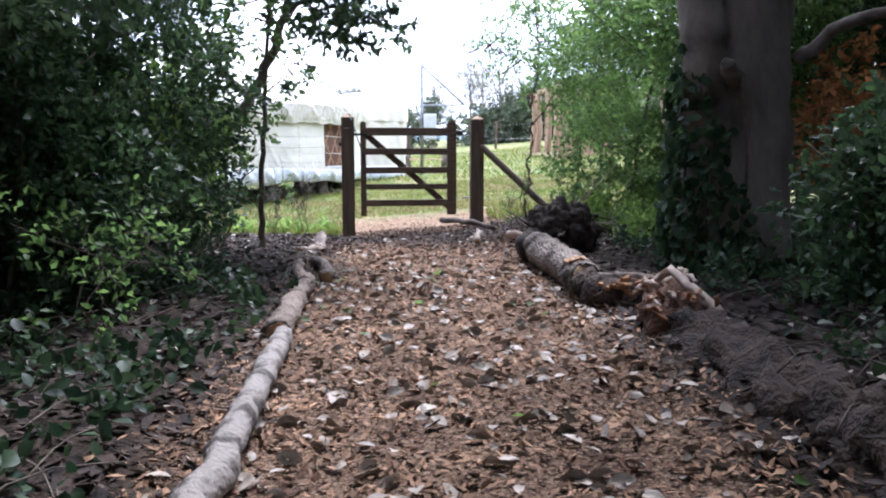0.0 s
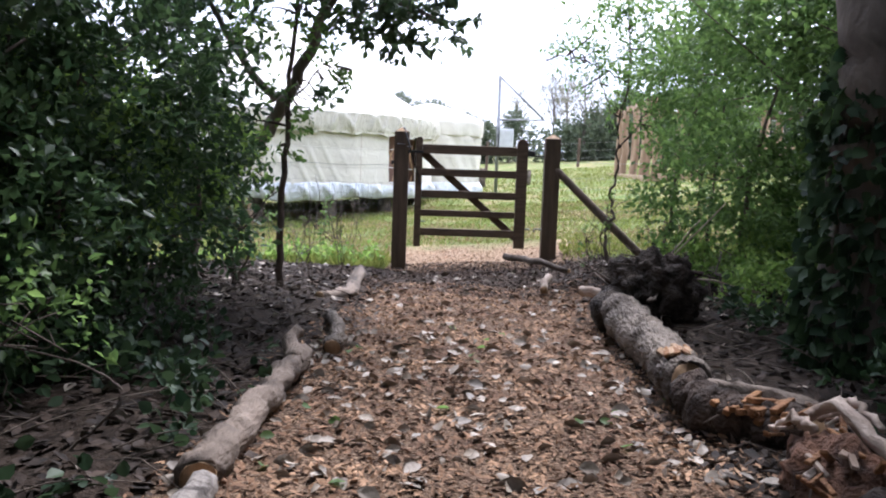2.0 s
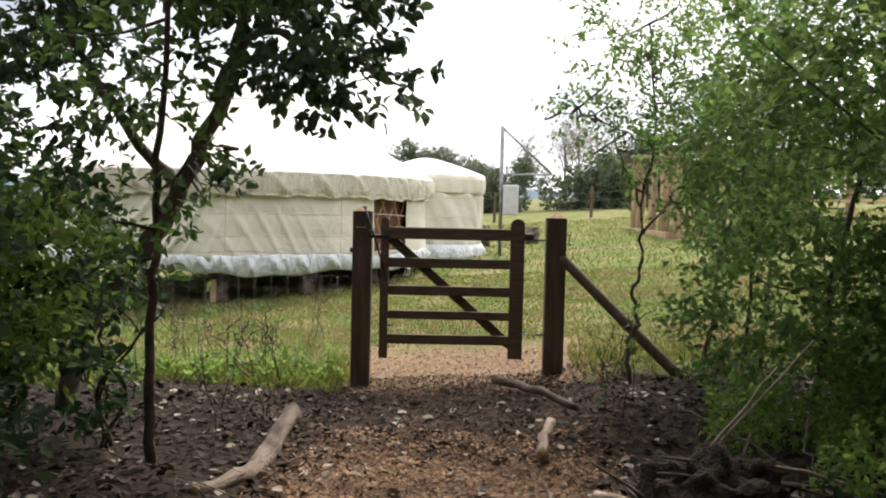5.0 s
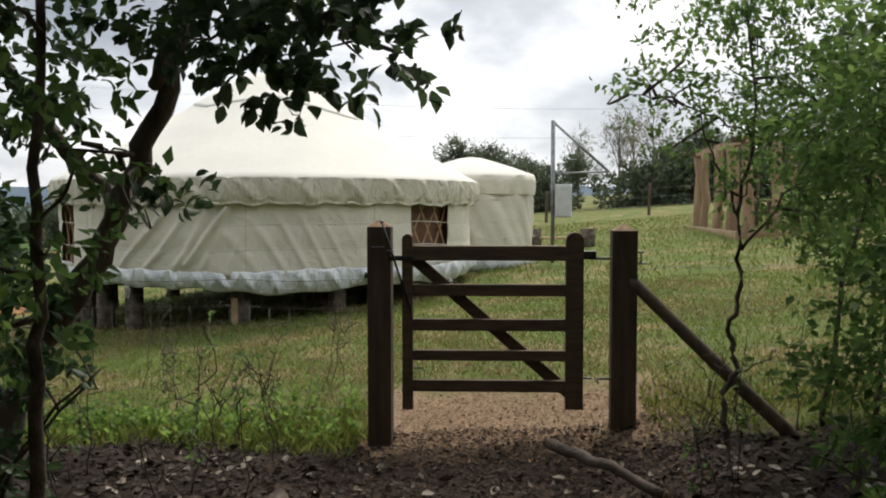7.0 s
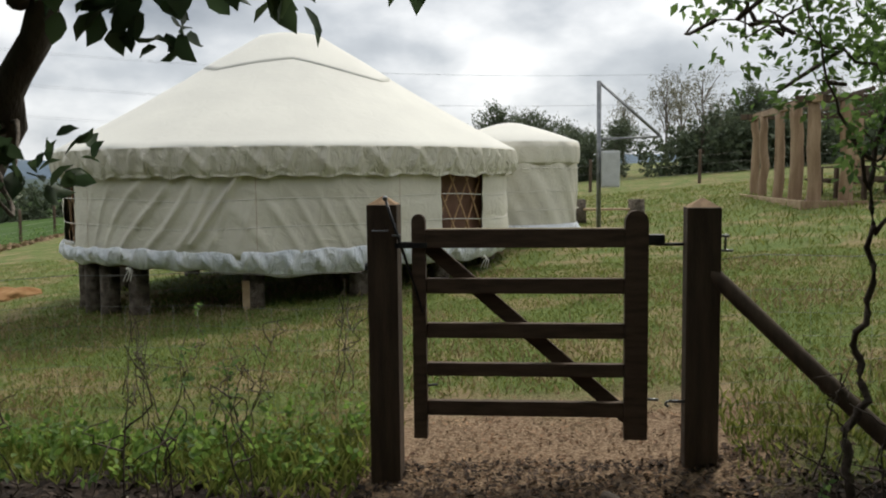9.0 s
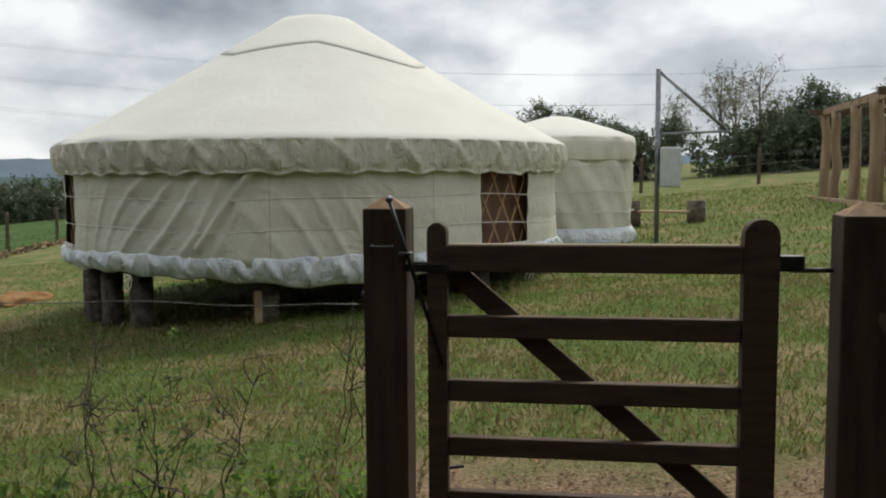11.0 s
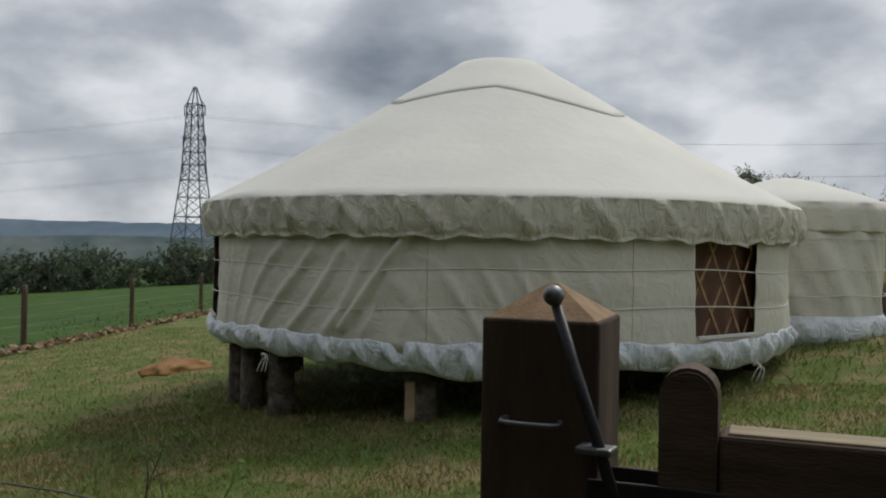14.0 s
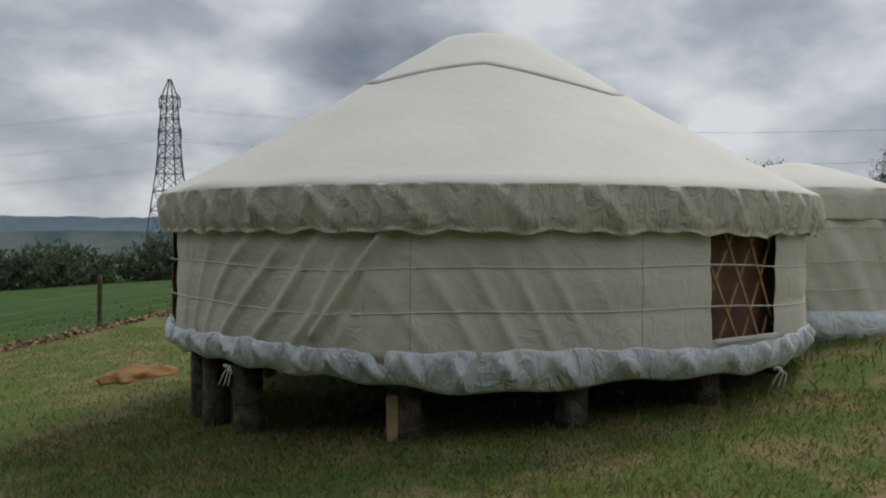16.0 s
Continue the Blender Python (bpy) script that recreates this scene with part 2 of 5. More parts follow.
def height(x, y):
    """Height of the ground."""
    x, y = np.asarray(x, float), np.asarray(y, float)
    woods = 0.02 * np.clip(x, -12, 12)
    p = 0.085 * (x + 0.4) + 0.03 * (y - 11.5)
    field = np.where(p > 0, 4.2 * np.tanh(p / 4.2), p)
    field = np.where(field < -3, -3 - 9 * np.tanh((-3 - field) / 60.0) * 5, field)
    s = smooth(10.3, 13.0, y)
    h = woods * (1 - s) + field * s
    edge = np.abs(x - path_mid(y))
    h = h + 0.07 * smooth(0.75, 1.3, edge) * (1 - s) * (y > -30)
    h = h - 0.085 * smooth(7.8, 9.5, y) * (1 - smooth(11.9, 13.2, y)) * (1 - smooth(0.0, 1.0, x))
    h = h - 0.05 * np.exp(-((x + 1.5) / 0.6) ** 2 - ((y - 11.5) / 0.6) ** 2)
    near = np.exp(-((x / 25) ** 2 + ((y - 8) / 25) ** 2))
    h = h + near * (0.018 * np.sin(2.3 * x + 0.7 * y) * np.sin(1.9 * y - 0.4) + 0.012 * np.sin(5.1 * x + 2 * y) * np.sin(4.3 * y + x))
    return h


def hz(x, y):
    return float(height(x, y))


def mesh_of(name, verts, faces, material, smooth_shade=False):
    """A mesh from arrays; faces may be one array of triangles or quads, or a list."""
    me = bpy.data.meshes.new(name)
    if isinstance(faces, np.ndarray):
        v, f = np.asarray(verts, np.float32), faces.astype(np.int32)
        k = f.shape[1]
        me.vertices.add(len(v))
        me.vertices.foreach_set("co", v.ravel())
        me.loops.add(f.size)
        me.loops.foreach_set("vertex_index", f.ravel())
        me.polygons.add(len(f))
        me.polygons.foreach_set("loop_start", np.arange(0, f.size, k, dtype=np.int32))
        me.update(calc_edges=True)
    else:
        me.from_pydata([tuple(p) for p in verts], [], [tuple(q) for q in faces])
        me.update()
    me.materials.append(material)
    if smooth_shade:
        me.shade_smooth()
    return me


def finish(bm, name, material, smooth_shade=False):
    me = bpy.data.meshes.new(name)
    bmesh.ops.recalc_face_normals(bm, faces=bm.faces)
    bm.to_mesh(me)
    bm.free()
    me.materials.append(material)
    if smooth_shade:
        me.shade_smooth()
    return me


def part(name, data, parent, label=""):
    """A mesh as a part under a thing or a part."""
    ob = new(name, data)
    ob.parent = parent
    if label:
        ob["label"] = label
    return ob


def thing(name, label, category, data=None, m=None, group="", kind=""):
    ob = new(name, data)
    if m is not None:
        ob.matrix_world = m
    return tagged(ob, label, category, group, kind)


def box(bm, x0, x1, y0, y1, z0, z1, bevel=0.0, m=None):
    r = bmesh.ops.create_cube(bm, size=1.0)
    vs = r["verts"]
    for v in vs:
        v.co = Vector(((x0 + x1) / 2 + v.co.x * (x1 - x0), (y0 + y1) / 2 + v.co.y * (y1 - y0), (z0 + z1) / 2 + v.co.z * (z1 - z0)))
    if bevel:
        es = list({e for v in vs for e in v.link_edges})
        o = bmesh.ops.bevel(bm, geom=es, offset=bevel, segments=2, affect="EDGES", profile=0.5)
        vs = list({v for f in o["faces"] for v in f.verts} | {v for v in vs if v.is_valid})
    if m is not None:
        bmesh.ops.transform(bm, matrix=m, verts=vs)
    return vs


def box_mesh(name, material, *a, **k):
    bm = bmesh.new()
    box(bm, *a, **k)
    return finish(bm, name, material)


def tube_arrays(pts, radii, seg=8, rough=0.0, seed=0, cap=True):
    """A tapered tube through points, its skin uneven by rough."""
    rng = np.random.default_rng(seed)
    P = np.asarray(pts, float)
    radii = np.broadcast_to(np.asarray(radii, float), (len(P),))
    V, Fq = [], []
    d = np.gradient(P, axis=0)
    d /= np.linalg.norm(d, axis=1)[:, None] + 1e-9
    up = np.array([0, 0, 1.0]) if abs(d[0][2]) < 0.9 else np.array([1.0, 0, 0])
    ph = rng.uniform(0, 6.28, 3)
    for i, (p, q, r) in enumerate(zip(P, d, radii)):
        a = np.cross(up, q)
        a /= np.linalg.norm(a) + 1e-9
        b = np.cross(q, a)
        for j in range(seg):
            t = 2 * math.pi * j / seg
            rr = r * (1 + rough * (0.5 * math.sin(3 * t + ph[0] + i * 0.7) + 0.35 * math.sin(5 * t + ph[1] - i * 0.9) + 0.5 * rng.normal()))
            V.append(p + rr * (math.cos(t) * a + math.sin(t) * b))
    n = len(P)
    for i in range(n - 1):
        for j in range(seg):
            k = (j + 1) % seg
            Fq.append((i * seg + j, i * seg + k, (i + 1) * seg + k, (i + 1) * seg + j))
    if cap:
        Fq.append(tuple(range(seg - 1, -1, -1)))
        Fq.append(tuple((n - 1) * seg + j for j in range(seg)))
    return V, Fq


def tubes(name, lines, material, seg=8, rough=0.0, seed=0):
    """Several tubes in one mesh; lines: (points, radii)."""
    V, Fq = [], []
    for i, (p, r) in enumerate(lines):
        v, f = tube_arrays(p, r, seg, rough, seed + i)
        o = len(V)
        V += v
        Fq += [tuple(k + o for k in q) for q in f]
    return mesh_of(name, V, Fq, material, True)


def curve_pts(pts, n, wob=0.0, seed=0):
    """A smooth line of n points through the given ones, with a wobble."""
    rng = np.random.default_rng(seed)
    P = np.asarray(pts, float)
    t = np.linspace(0, len(P) - 1, n)
    i = np.clip(t.astype(int), 0, len(P) - 2)
    f = (t - i)[:, None]
    p0, p1, p2, p3 = P[np.clip(i - 1, 0, None)], P[i], P[i + 1], P[np.clip(i + 2, None, len(P) - 1)]
    out = 0.5 * (2 * p1 + (p2 - p0) * f + (2 * p0 - 5 * p1 + 4 * p2 - p3) * f ** 2 + (3 * p1 - p0 - 3 * p2 + p3) * f ** 3)
    if wob:
        w = rng.normal(0, wob, out.shape)
        w[0] = w[-1] = 0
        out = out + w
    return out


def norm(v):
    return v / (np.linalg.norm(v, axis=-1, keepdims=True) + 1e-9)


def leaves(base, way, size, seed=0, width=0.55, droop=0.25, broad=False):
    """Folded leaves: at each base a leaf along way, of that size. Returns vertices and triangles."""
    rng = np.random.default_rng(seed)
    n = len(base)
    way = norm(way)
    side = norm(np.cross(way, norm(rng.normal(size=(n, 3)) * 0.8 + np.array([0, 0, 1.0]))))
    nor = np.cross(side, way)
    s = np.broadcast_to(np.asarray(size, float), (n,))[:, None] * rng.uniform(0.65, 1.25, (n, 1))
    w = s * width / 2
    if broad:
        rim = [(0.16, 0.55, 0.03), (0.42, 1.0, 0.07), (0.74, 0.72, 0.03)]
        V = np.stack([base] + [base + way * s * a - side * w * b + nor * s * c for a, b, c in rim] + [base + way * s - nor * s * droop * 0.5]
                     + [base + way * s * a + side * w * b + nor * s * c for a, b, c in rim[::-1]] + [base + way * s * 0.5 - nor * s * 0.03], 1)
        T = np.array([[k, 8, (k + 1) % 8] for k in range(8)])
    else:
        V = np.stack([base, base + way * s * 0.45 - side * w + nor * s * 0.08, base + way * s - nor * s * droop * 0.4, base + way * s * 0.45 + side * w + nor * s * 0.08], 1)
        T = np.array([[0, 2, 1], [0, 3, 2]])
    k = V.shape[1]
    Fc = (T[None] + (np.arange(n) * k)[:, None, None]).reshape(-1, 3)
    return V.reshape(-1, 3), Fc


def sprays(origin, way, count, length, size, seed, spread=0.9, **k):
    """Sprigs: from each origin a short shoot along way, with count leaves on it."""
    rng = np.random.default_rng(seed)
    n = len(origin)
    way = norm(way)
    t = rng.uniform(0.1, 1.0, (n, count, 1))
    L = rng.uniform(0.6, 1.3, (n, 1, 1)) * length
    base = origin[:, None] + way[:, None] * t * L + rng.normal(0, 0.12 * length, (n, count, 3))
    d = way[:, None] * 0.6 + rng.normal(0, spread, (n, count, 3)) * 0.7 + np.array([0, 0, -0.12])
    return leaves(base.reshape(-1, 3), d.reshape(-1, 3), size, seed + 1, **k)


def merge(*sets):
    V, Fc, o = [], [], 0
    for v, f in sets:
        V.append(v)
        Fc.append(f + o)
        o += len(v)
    return np.concatenate(V), np.concatenate(Fc)


def blob_points(rng, centre, radius, n, shell=0.55):
    """Points in an uneven ellipsoid, denser towards its skin, and the way outwards."""
    d = norm(rng.normal(size=(n, 3)))
    ph = rng.uniform(0, 6.28, 6)
    lump = 1 + 0.22 * np.sin(3 * d[:, 0] + ph[0]) * np.sin(4 * d[:, 2] + ph[1]) + 0.18 * np.sin(6 * d[:, 1] + ph[2]) * np.sin(5 * d[:, 0] + ph[3]) + 0.12 * np.sin(11 * d[:, 2] + ph[4]) * np.sin(9 * d[:, 1] + ph[5])
    r = (shell + (1 - shell) * rng.uniform(0, 1, n) ** 0.6) * lump
    return np.asarray(centre) + d * r[:, None] * np.asarray(radius), d


def foliage(blobs, per, count, length, size, seed, up=0.3, **k):
    """Leaf sprays filling a list of (centre, radius); per: sprigs a blob."""
    rng = np.random.default_rng(seed)
    O, D = [], []
    vol = [np.prod(np.asarray(r)) ** 0.67 for _, r in blobs]
    tot = sum(vol)
    for (c, r), v in zip(blobs, vol):
        p, d = blob_points(rng, c, r, max(8, int(per * len(blobs) * v / tot)))
        O.append(p)
        D.append(d + np.array([0, 0, up]) + rng.normal(0, 0.4, d.shape))
    O, D = np.concatenate(O), np.concatenate(D)
    keep = O[:, 2] > height(O[:, 0], O[:, 1]) + 0.03
    return sprays(O[keep], D[keep], count, length, size, seed + 5, **k)


# ---- ground: one sheet to the horizon ----
def ground_material():
    m = bpy.data.materials.new("ground")
    n, l = nodes_of(m)
    b = n["Principled BSDF"]
    tc = n.new("ShaderNodeTexCoord")
    sep = n.new("ShaderNodeSeparateXYZ")
    l.new(tc.outputs["Object"], sep.inputs[0])

    def tex(scale, detail=5, rough=0.55):
        t = n.new("ShaderNodeTexNoise")
        t.inputs["Scale"].default_value, t.inputs["Detail"].default_value, t.inputs["Roughness"].default_value = scale, detail, rough
        l.new(tc.outputs["Object"], t.inputs["Vector"])
        return t.outputs["Fac"]

    def calc(op, a, c):
        q = n.new("ShaderNodeMath")
        q.operation = op
        for i, v in enumerate((a, c)):
            if isinstance(v, (int, float)):
                q.inputs[i].default_value = v
            else:
                l.new(v, q.inputs[i])
        return q.outputs[0]

    def step(v, lo, hi):
        q = n.new("ShaderNodeMapRange")
        q.interpolation_type = "SMOOTHSTEP"
        q.inputs["From Min"].default_value, q.inputs["From Max"].default_value = lo, hi
        l.new(v, q.inputs["Value"])
        return q.outputs[0]

    def tone(fac, c1, c2, lo=0.35, hi=0.65):
        r = n.new("ShaderNodeValToRGB")
        r.color_ramp.elements[0].position, r.color_ramp.elements[0].color = lo, (*c1, 1)
        r.color_ramp.elements[1].position, r.color_ramp.elements[1].color = hi, (*c2, 1)
        l.new(fac, r.inputs[0])
        return r.outputs[0]

    def mix(f, a, c):
        q = n.new("ShaderNodeMixRGB")
        l.new(f, q.inputs[0])
        l.new(a, q.inputs[1])
        l.new(c, q.inputs[2])
        return q.outputs[0]
    x, y = sep.outputs[0], sep.outputs[1]
    wob = calc("MULTIPLY", calc("SUBTRACT", tex(1.7), 0.5), 1.3)
    # floor off the path: tree shade is worked into both litter tones
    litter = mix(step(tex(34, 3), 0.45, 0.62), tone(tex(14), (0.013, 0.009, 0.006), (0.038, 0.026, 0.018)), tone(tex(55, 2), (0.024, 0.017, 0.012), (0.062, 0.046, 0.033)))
    chips = mix(step(tex(60, 2), 0.40, 0.60), tone(tex(25), (0.04, 0.023, 0.015), (0.11, 0.066, 0.042)), tone(tex(90, 2), (0.13, 0.084, 0.052), (0.28, 0.20, 0.135)))
    grass = mix(step(tex(26, 4), 0.42, 0.60), tone(tex(3.0), (0.06, 0.105, 0.022), (0.13, 0.18, 0.046)), tone(tex(70, 2), (0.10, 0.145, 0.035), (0.21, 0.245, 0.085)))
    straw = tone(tex(60, 3), (0.17, 0.135, 0.062), (0.36, 0.29, 0.155))
    patch = step(calc("ADD", tex(1.1, 6, 0.62), calc("MULTIPLY", tex(9, 3), 0.35)), 0.62, 0.80)
    grass = mix(calc("MULTIPLY", patch, 0.95), grass, straw)
    far = step(calc("ADD", calc("MULTIPLY", x, -0.93), calc("MULTIPLY", y, -0.37)), 10.2, 10.6)
    pasture = tone(tex(0.35, 6), (0.040, 0.082, 0.016), (0.07, 0.125, 0.028))
    grass = mix(far, grass, pasture)
    # path: distance from its middle line
    mid = calc("SUBTRACT", 0.16, calc("MULTIPLY", y, 0.043))
    off = calc("ABSOLUTE", calc("SUBTRACT", x, mid), 0)
    on_path = calc("SUBTRACT", 1.0, step(calc("ADD", off, calc("MULTIPLY", wob, 0.4)), 0.72, 1.02))
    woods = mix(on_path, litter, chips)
    ridge = calc("MULTIPLY", step(calc("ADD", y, calc("MULTIPLY", wob, 0.5)), 9.2, 9.6), calc("SUBTRACT", 1.0, step(calc("ADD", off, wob), 1.1, 1.7)))
    woods = mix(ridge, woods, tone(tex(20), (0.020, 0.014, 0.010), (0.07, 0.047, 0.034)))
    apron_y = calc("MULTIPLY", step(calc("ADD", y, calc("MULTIPLY", wob, 0.4)), 11.1, 11.5), calc("SUBTRACT", 1.0, step(calc("ADD", y, wob), 12.5, 13.4)))
    apron = calc("MULTIPLY", apron_y, calc("SUBTRACT", 1.0, step(calc("ADD", calc("ABSOLUTE", calc("ADD", x, 0.35), 0), wob), 1.0, 1.5)))
    field = step(calc("ADD", y, wob), 11.2, 11.9)
    c = mix(field, woods, grass)
    c = mix(apron, c, tone(tex(45, 3), (0.20, 0.13, 0.08), (0.40, 0.29, 0.19)))
    l.new(c, b.inputs["Base Color"])
    b.inputs["Roughness"].default_value, b.inputs["Specular IOR Level"].default_value = 0.95, 0.15
    bp = n.new("ShaderNodeBump")
    bp.inputs["Strength"].default_value, bp.inputs["Distance"].default_value = 0.8, 0.03
    l.new(calc("ADD", tex(40, 4), calc("MULTIPLY", tex(120, 2), 0.5)), bp.inputs["Height"])
    l.new(bp.outputs[0], b.inputs["Normal"])
    return m


def axis(lo, hi, step0, far, grow):
    mid = np.arange(lo, hi + 1e-6, step0)
    out, s = [], step0
    v = hi
    while v < far:
        s *= grow
        v += s
        out.append(v)
    neg, s, v = [], step0, lo
    while v > -far:
        s *= grow
        v -= s
        neg.append(v)
    return np.concatenate([neg[::-1], mid, out])


GX, GY = axis(-9, 5, 0.10, 2600, 1.13), axis(-2, 22, 0.10, 2600, 1.13)
gx, gy = np.meshgrid(GX, GY)
gv = np.stack([gx, gy, height(gx, gy)], -1).reshape(-1, 3)
i, j = np.meshgrid(np.arange(len(GX) - 1), np.arange(len(GY) - 1))
q = (j * len(GX) + i).ravel()
gf = np.stack([q, q + 1, q + 1 + len(GX), q + len(GX)], 1)
GROUND = tagged(new("ground", mesh_of("ground", gv, gf, ground_material(), True)), "mown grass field, bare earth and woodland floor", "ground", kind="structure")


# ---- far distance ----
def ridge(name, dist, a0, a1, z0, top, rough, material, seed, label):
    rng = np.random.default_rng(seed)
    n = 260
    a = np.radians(np.linspace(a0, a1, n))
    hgt = top + rough * (0.6 * np.sin(np.linspace(0, 17, n) + seed) + 0.4 * np.sin(np.linspace(0, 43, n) + 2 * seed) + 0.16 * rng.normal(size=n))
    V = []
    for k in range(n):
        for f, z in ((0.86, z0), (0.93, z0 + 0.55 * (hgt[k] - z0)), (1.0, hgt[k]), (1.06, z0)):
            V.append((math.sin(a[k]) * dist * f, math.cos(a[k]) * dist * f, z))
    Fq = np.array([(k * 4 + c, k * 4 + c + 1, k * 4 + c + 5, k * 4 + c + 4) for k in range(n - 1) for c in range(3)])
    return tagged(new(name, mesh_of(name, np.array(V), Fq, material, True)), label, "hills", kind="structure")


# backdrop strips; their blue is haze put into the colour
ridge("backdrop", 2500, -115, 40, -120, 54, 7, HILL_HAZE, 3, "far wooded hills along the horizon, blue haze in their colour")
ridge("backdrop", 1500, -115, 10, -90, 4, 4, VALLEY_HAZE, 5, "valley with trees and small houses, haze in its colour")


# ---- woodland plants ----
def tree(name, label, category, limbs, blobs, bark, leaf, per, count, length, size, seed, rough=0.06, seg=10, twigs=0, group="", **k):
    """A trunk with its limbs and a crown of sprays; limbs: (points, radius at foot, radius at tip)."""
    ob = thing(name, label, category, group=group)
    lines = []
    for a, (p, r0, r1) in enumerate(limbs):
        c = curve_pts(p, max(6, 5 * len(p)), 0.012, seed + a)
        lines.append((c, np.linspace(r0, r1, len(c))))
    rng = np.random.default_rng(seed + 50)
    part("trunk", tubes("trunk", lines[:1], bark, seg, rough, seed), ob)
    for a in range(1, len(lines)):
        part("limb", tubes("limb", lines[a:a + 1], bark, max(5, seg - 3), rough, seed + a), ob)
    tw = []
    for _ in range(twigs):
        c, r = blobs[rng.integers(len(blobs))]
        e = np.asarray(c) + rng.normal(0, 0.5, 3) * np.asarray(r)
        allp = np.concatenate([q[0] for q in lines])
        s = allp[np.argmin(np.linalg.norm(allp - e, axis=1))]
        tw.append((curve_pts([s, (s + e) / 2 + rng.normal(0, 0.08, 3), e], 6), np.linspace(min(0.012, lines[0][1][0] * 0.5), 0.003, 6)))
    if tw:
        tagged(part("twig", tubes("twig", tw, bark, 5, 0.0, seed), ob), kind="stuff")
    v, f = foliage(blobs, per, count, length, size, seed + 9, **k)
    part("crown", mesh_of("crown", v, f, leaf), ob)
    return ob


def rblobs(seed, n, lo, hi, rlo, rhi):
    rng = np.random.default_rng(seed)
    return [(rng.uniform(lo, hi), rng.uniform(rlo, rhi) * np.array([1, 1, 0.85])) for _ in range(n)]


def stems(seed, n, x0, x1, y0, y1, hgt, r=0.02):
    rng = np.random.default_rng(seed)
    out = []
    for _ in range(n):
        x, y = rng.uniform(x0, x1), rng.uniform(y0, y1)
        z = hz(x, y) - 0.03
        out.append(([(x, y, z), (x + rng.normal(0, .12), y + rng.normal(0, .12), z + hgt * 0.5), (x + rng.normal(0, .3), y + rng.normal(0, .3), z + hgt)], r, r * 0.35))
    return out


# hedge of evergreen shrubs along the path, dense and dark
tree("shrub", "dense dark green evergreen shrub beside the path", "shrub", stems(1, 7, -4.2, -3.0, 2.6, 4.6, 1.8), rblobs(11, 13, (-4.6, 2.4, 0.9), (-2.9, 5.0, 2.0), 0.45, 0.75), TWIG, LEAF_DARK, 200, 12, 0.24, 0.062, 100, twigs=20)
tree("shrub", "leafy green shrub with fresh growth beside the path", "shrub", stems(2, 9, -3.1, -1.9, 4.8, 6.6, 1.6), rblobs(12, 13, (-3.4, 4.9, 0.75), (-1.95, 6.9, 1.75), 0.36, 0.6), TWIG, LEAF_DARK, 190, 12, 0.24, 0.065, 120, twigs=30)
tree("shrub", "bright green leafy shrub with upright shoots", "shrub", stems(3, 6, -3.3, -2.1, 5.8, 8.4, 1.5), rblobs(13, 11, (-3.8, 6.2, 0.8), (-2.4, 8.2, 1.6), 0.3, 0.55), TWIG, LEAF_BRIGHT, 110, 12, 0.24, 0.068, 140, twigs=16)
tree("shrub", "small fresh-leaved shrub by the birch log", "shrub", stems(4, 6, -2.1, -1.4, 3.9, 5.0, 0.5, 0.006), rblobs(14, 8, (-2.2, 3.9, 0.15), (-1.4, 5.2, 0.6), 0.10, 0.2), TWIG, LEAF_MID, 10, 7, 0.2, 0.055, 160, twigs=14)
tree("shrub", "tall dark evergreen thicket in deep shade", "shrub", stems(5, 8, -5.6, -3.4, 1.5, 9.0, 2.6, 0.04), rblobs(15, 18, (-6.6, 1.6, 0.6), (-4.2, 8.6, 2.0), 0.7, 1.05), TWIG, LEAF_DARK, 150, 12, 0.3, 0.09, 180, twigs=20)
tree("shrub", "low dark undergrowth in deep shade beside the log", "shrub", stems(40, 8, -3.4, -1.9, 4.6, 6.8, 0.5, 0.01), rblobs(41, 10, (-3.5, 4.7, 0.1), (-2.0, 7.0, 0.4), 0.2, 0.36), TWIG, LEAF_DARK, 90, 10, 0.18, 0.055, 500, twigs=20)
tree("shrub", "dark holly-like shrub at the tree foot", "shrub", stems(42, 4, -2.7, -2.2, 8.6, 9.2, 0.9, 0.015), rblobs(43, 6, (-2.9, 8.6, 0.45), (-2.2, 9.2, 1.35), 0.22, 0.36), TWIG, LEAF_DARK, 45, 10, 0.2, 0.075, 520, twigs=10, broad=True, width=0.6)
tree("shrub", "low dark ivy and bramble under the beech", "shrub", stems(44, 6, 1.7, 2.8, 1.8, 5.4, 0.35, 0.006), rblobs(45, 12, (1.6, 1.6, 0.0), (3.0, 5.6, 0.28), 0.14, 0.26), TWIG, LEAF_DARK, 36, 9, 0.16, 0.06, 540, twigs=16)
# shrub mass at the field edge
tree("shrub", "evergreen shrub with drooping dark green sprays", "shrub", stems(6, 7, 2.0, 3.2, 7.2, 10.2, 2.0, 0.03), rblobs(16, 15, (1.85, 7.6, 0.5), (3.4, 10.3, 2.7), 0.42, 0.72), TWIG, LEAF_MID, 240, 13, 0.26, 0.065, 200, twigs=26)
tree("shrub", "tall dark evergreen shrub behind the beech", "shrub", stems(7, 7, 2.8, 5.0, 5.6, 10.0, 2.8, 0.04), rblobs(17, 17, (3.2, 7.6, 0.9), (5.4, 11.0, 3.9), 0.6, 0.95), TWIG, LEAF_DARK, 170, 13, 0.28, 0.08, 220, twigs=20)
tree("shrub", "low bright green undergrowth beside the fallen log", "shrub", stems(8, 5, 1.5, 2.6, 7.8, 9.6, 0.4, 0.01), rblobs(18, 8, (1.35, 7.9, 0.08), (2.7, 9.8, 0.35), 0.18, 0.32), TWIG, LEAF_BRIGHT, 150, 10, 0.15, 0.05, 240)
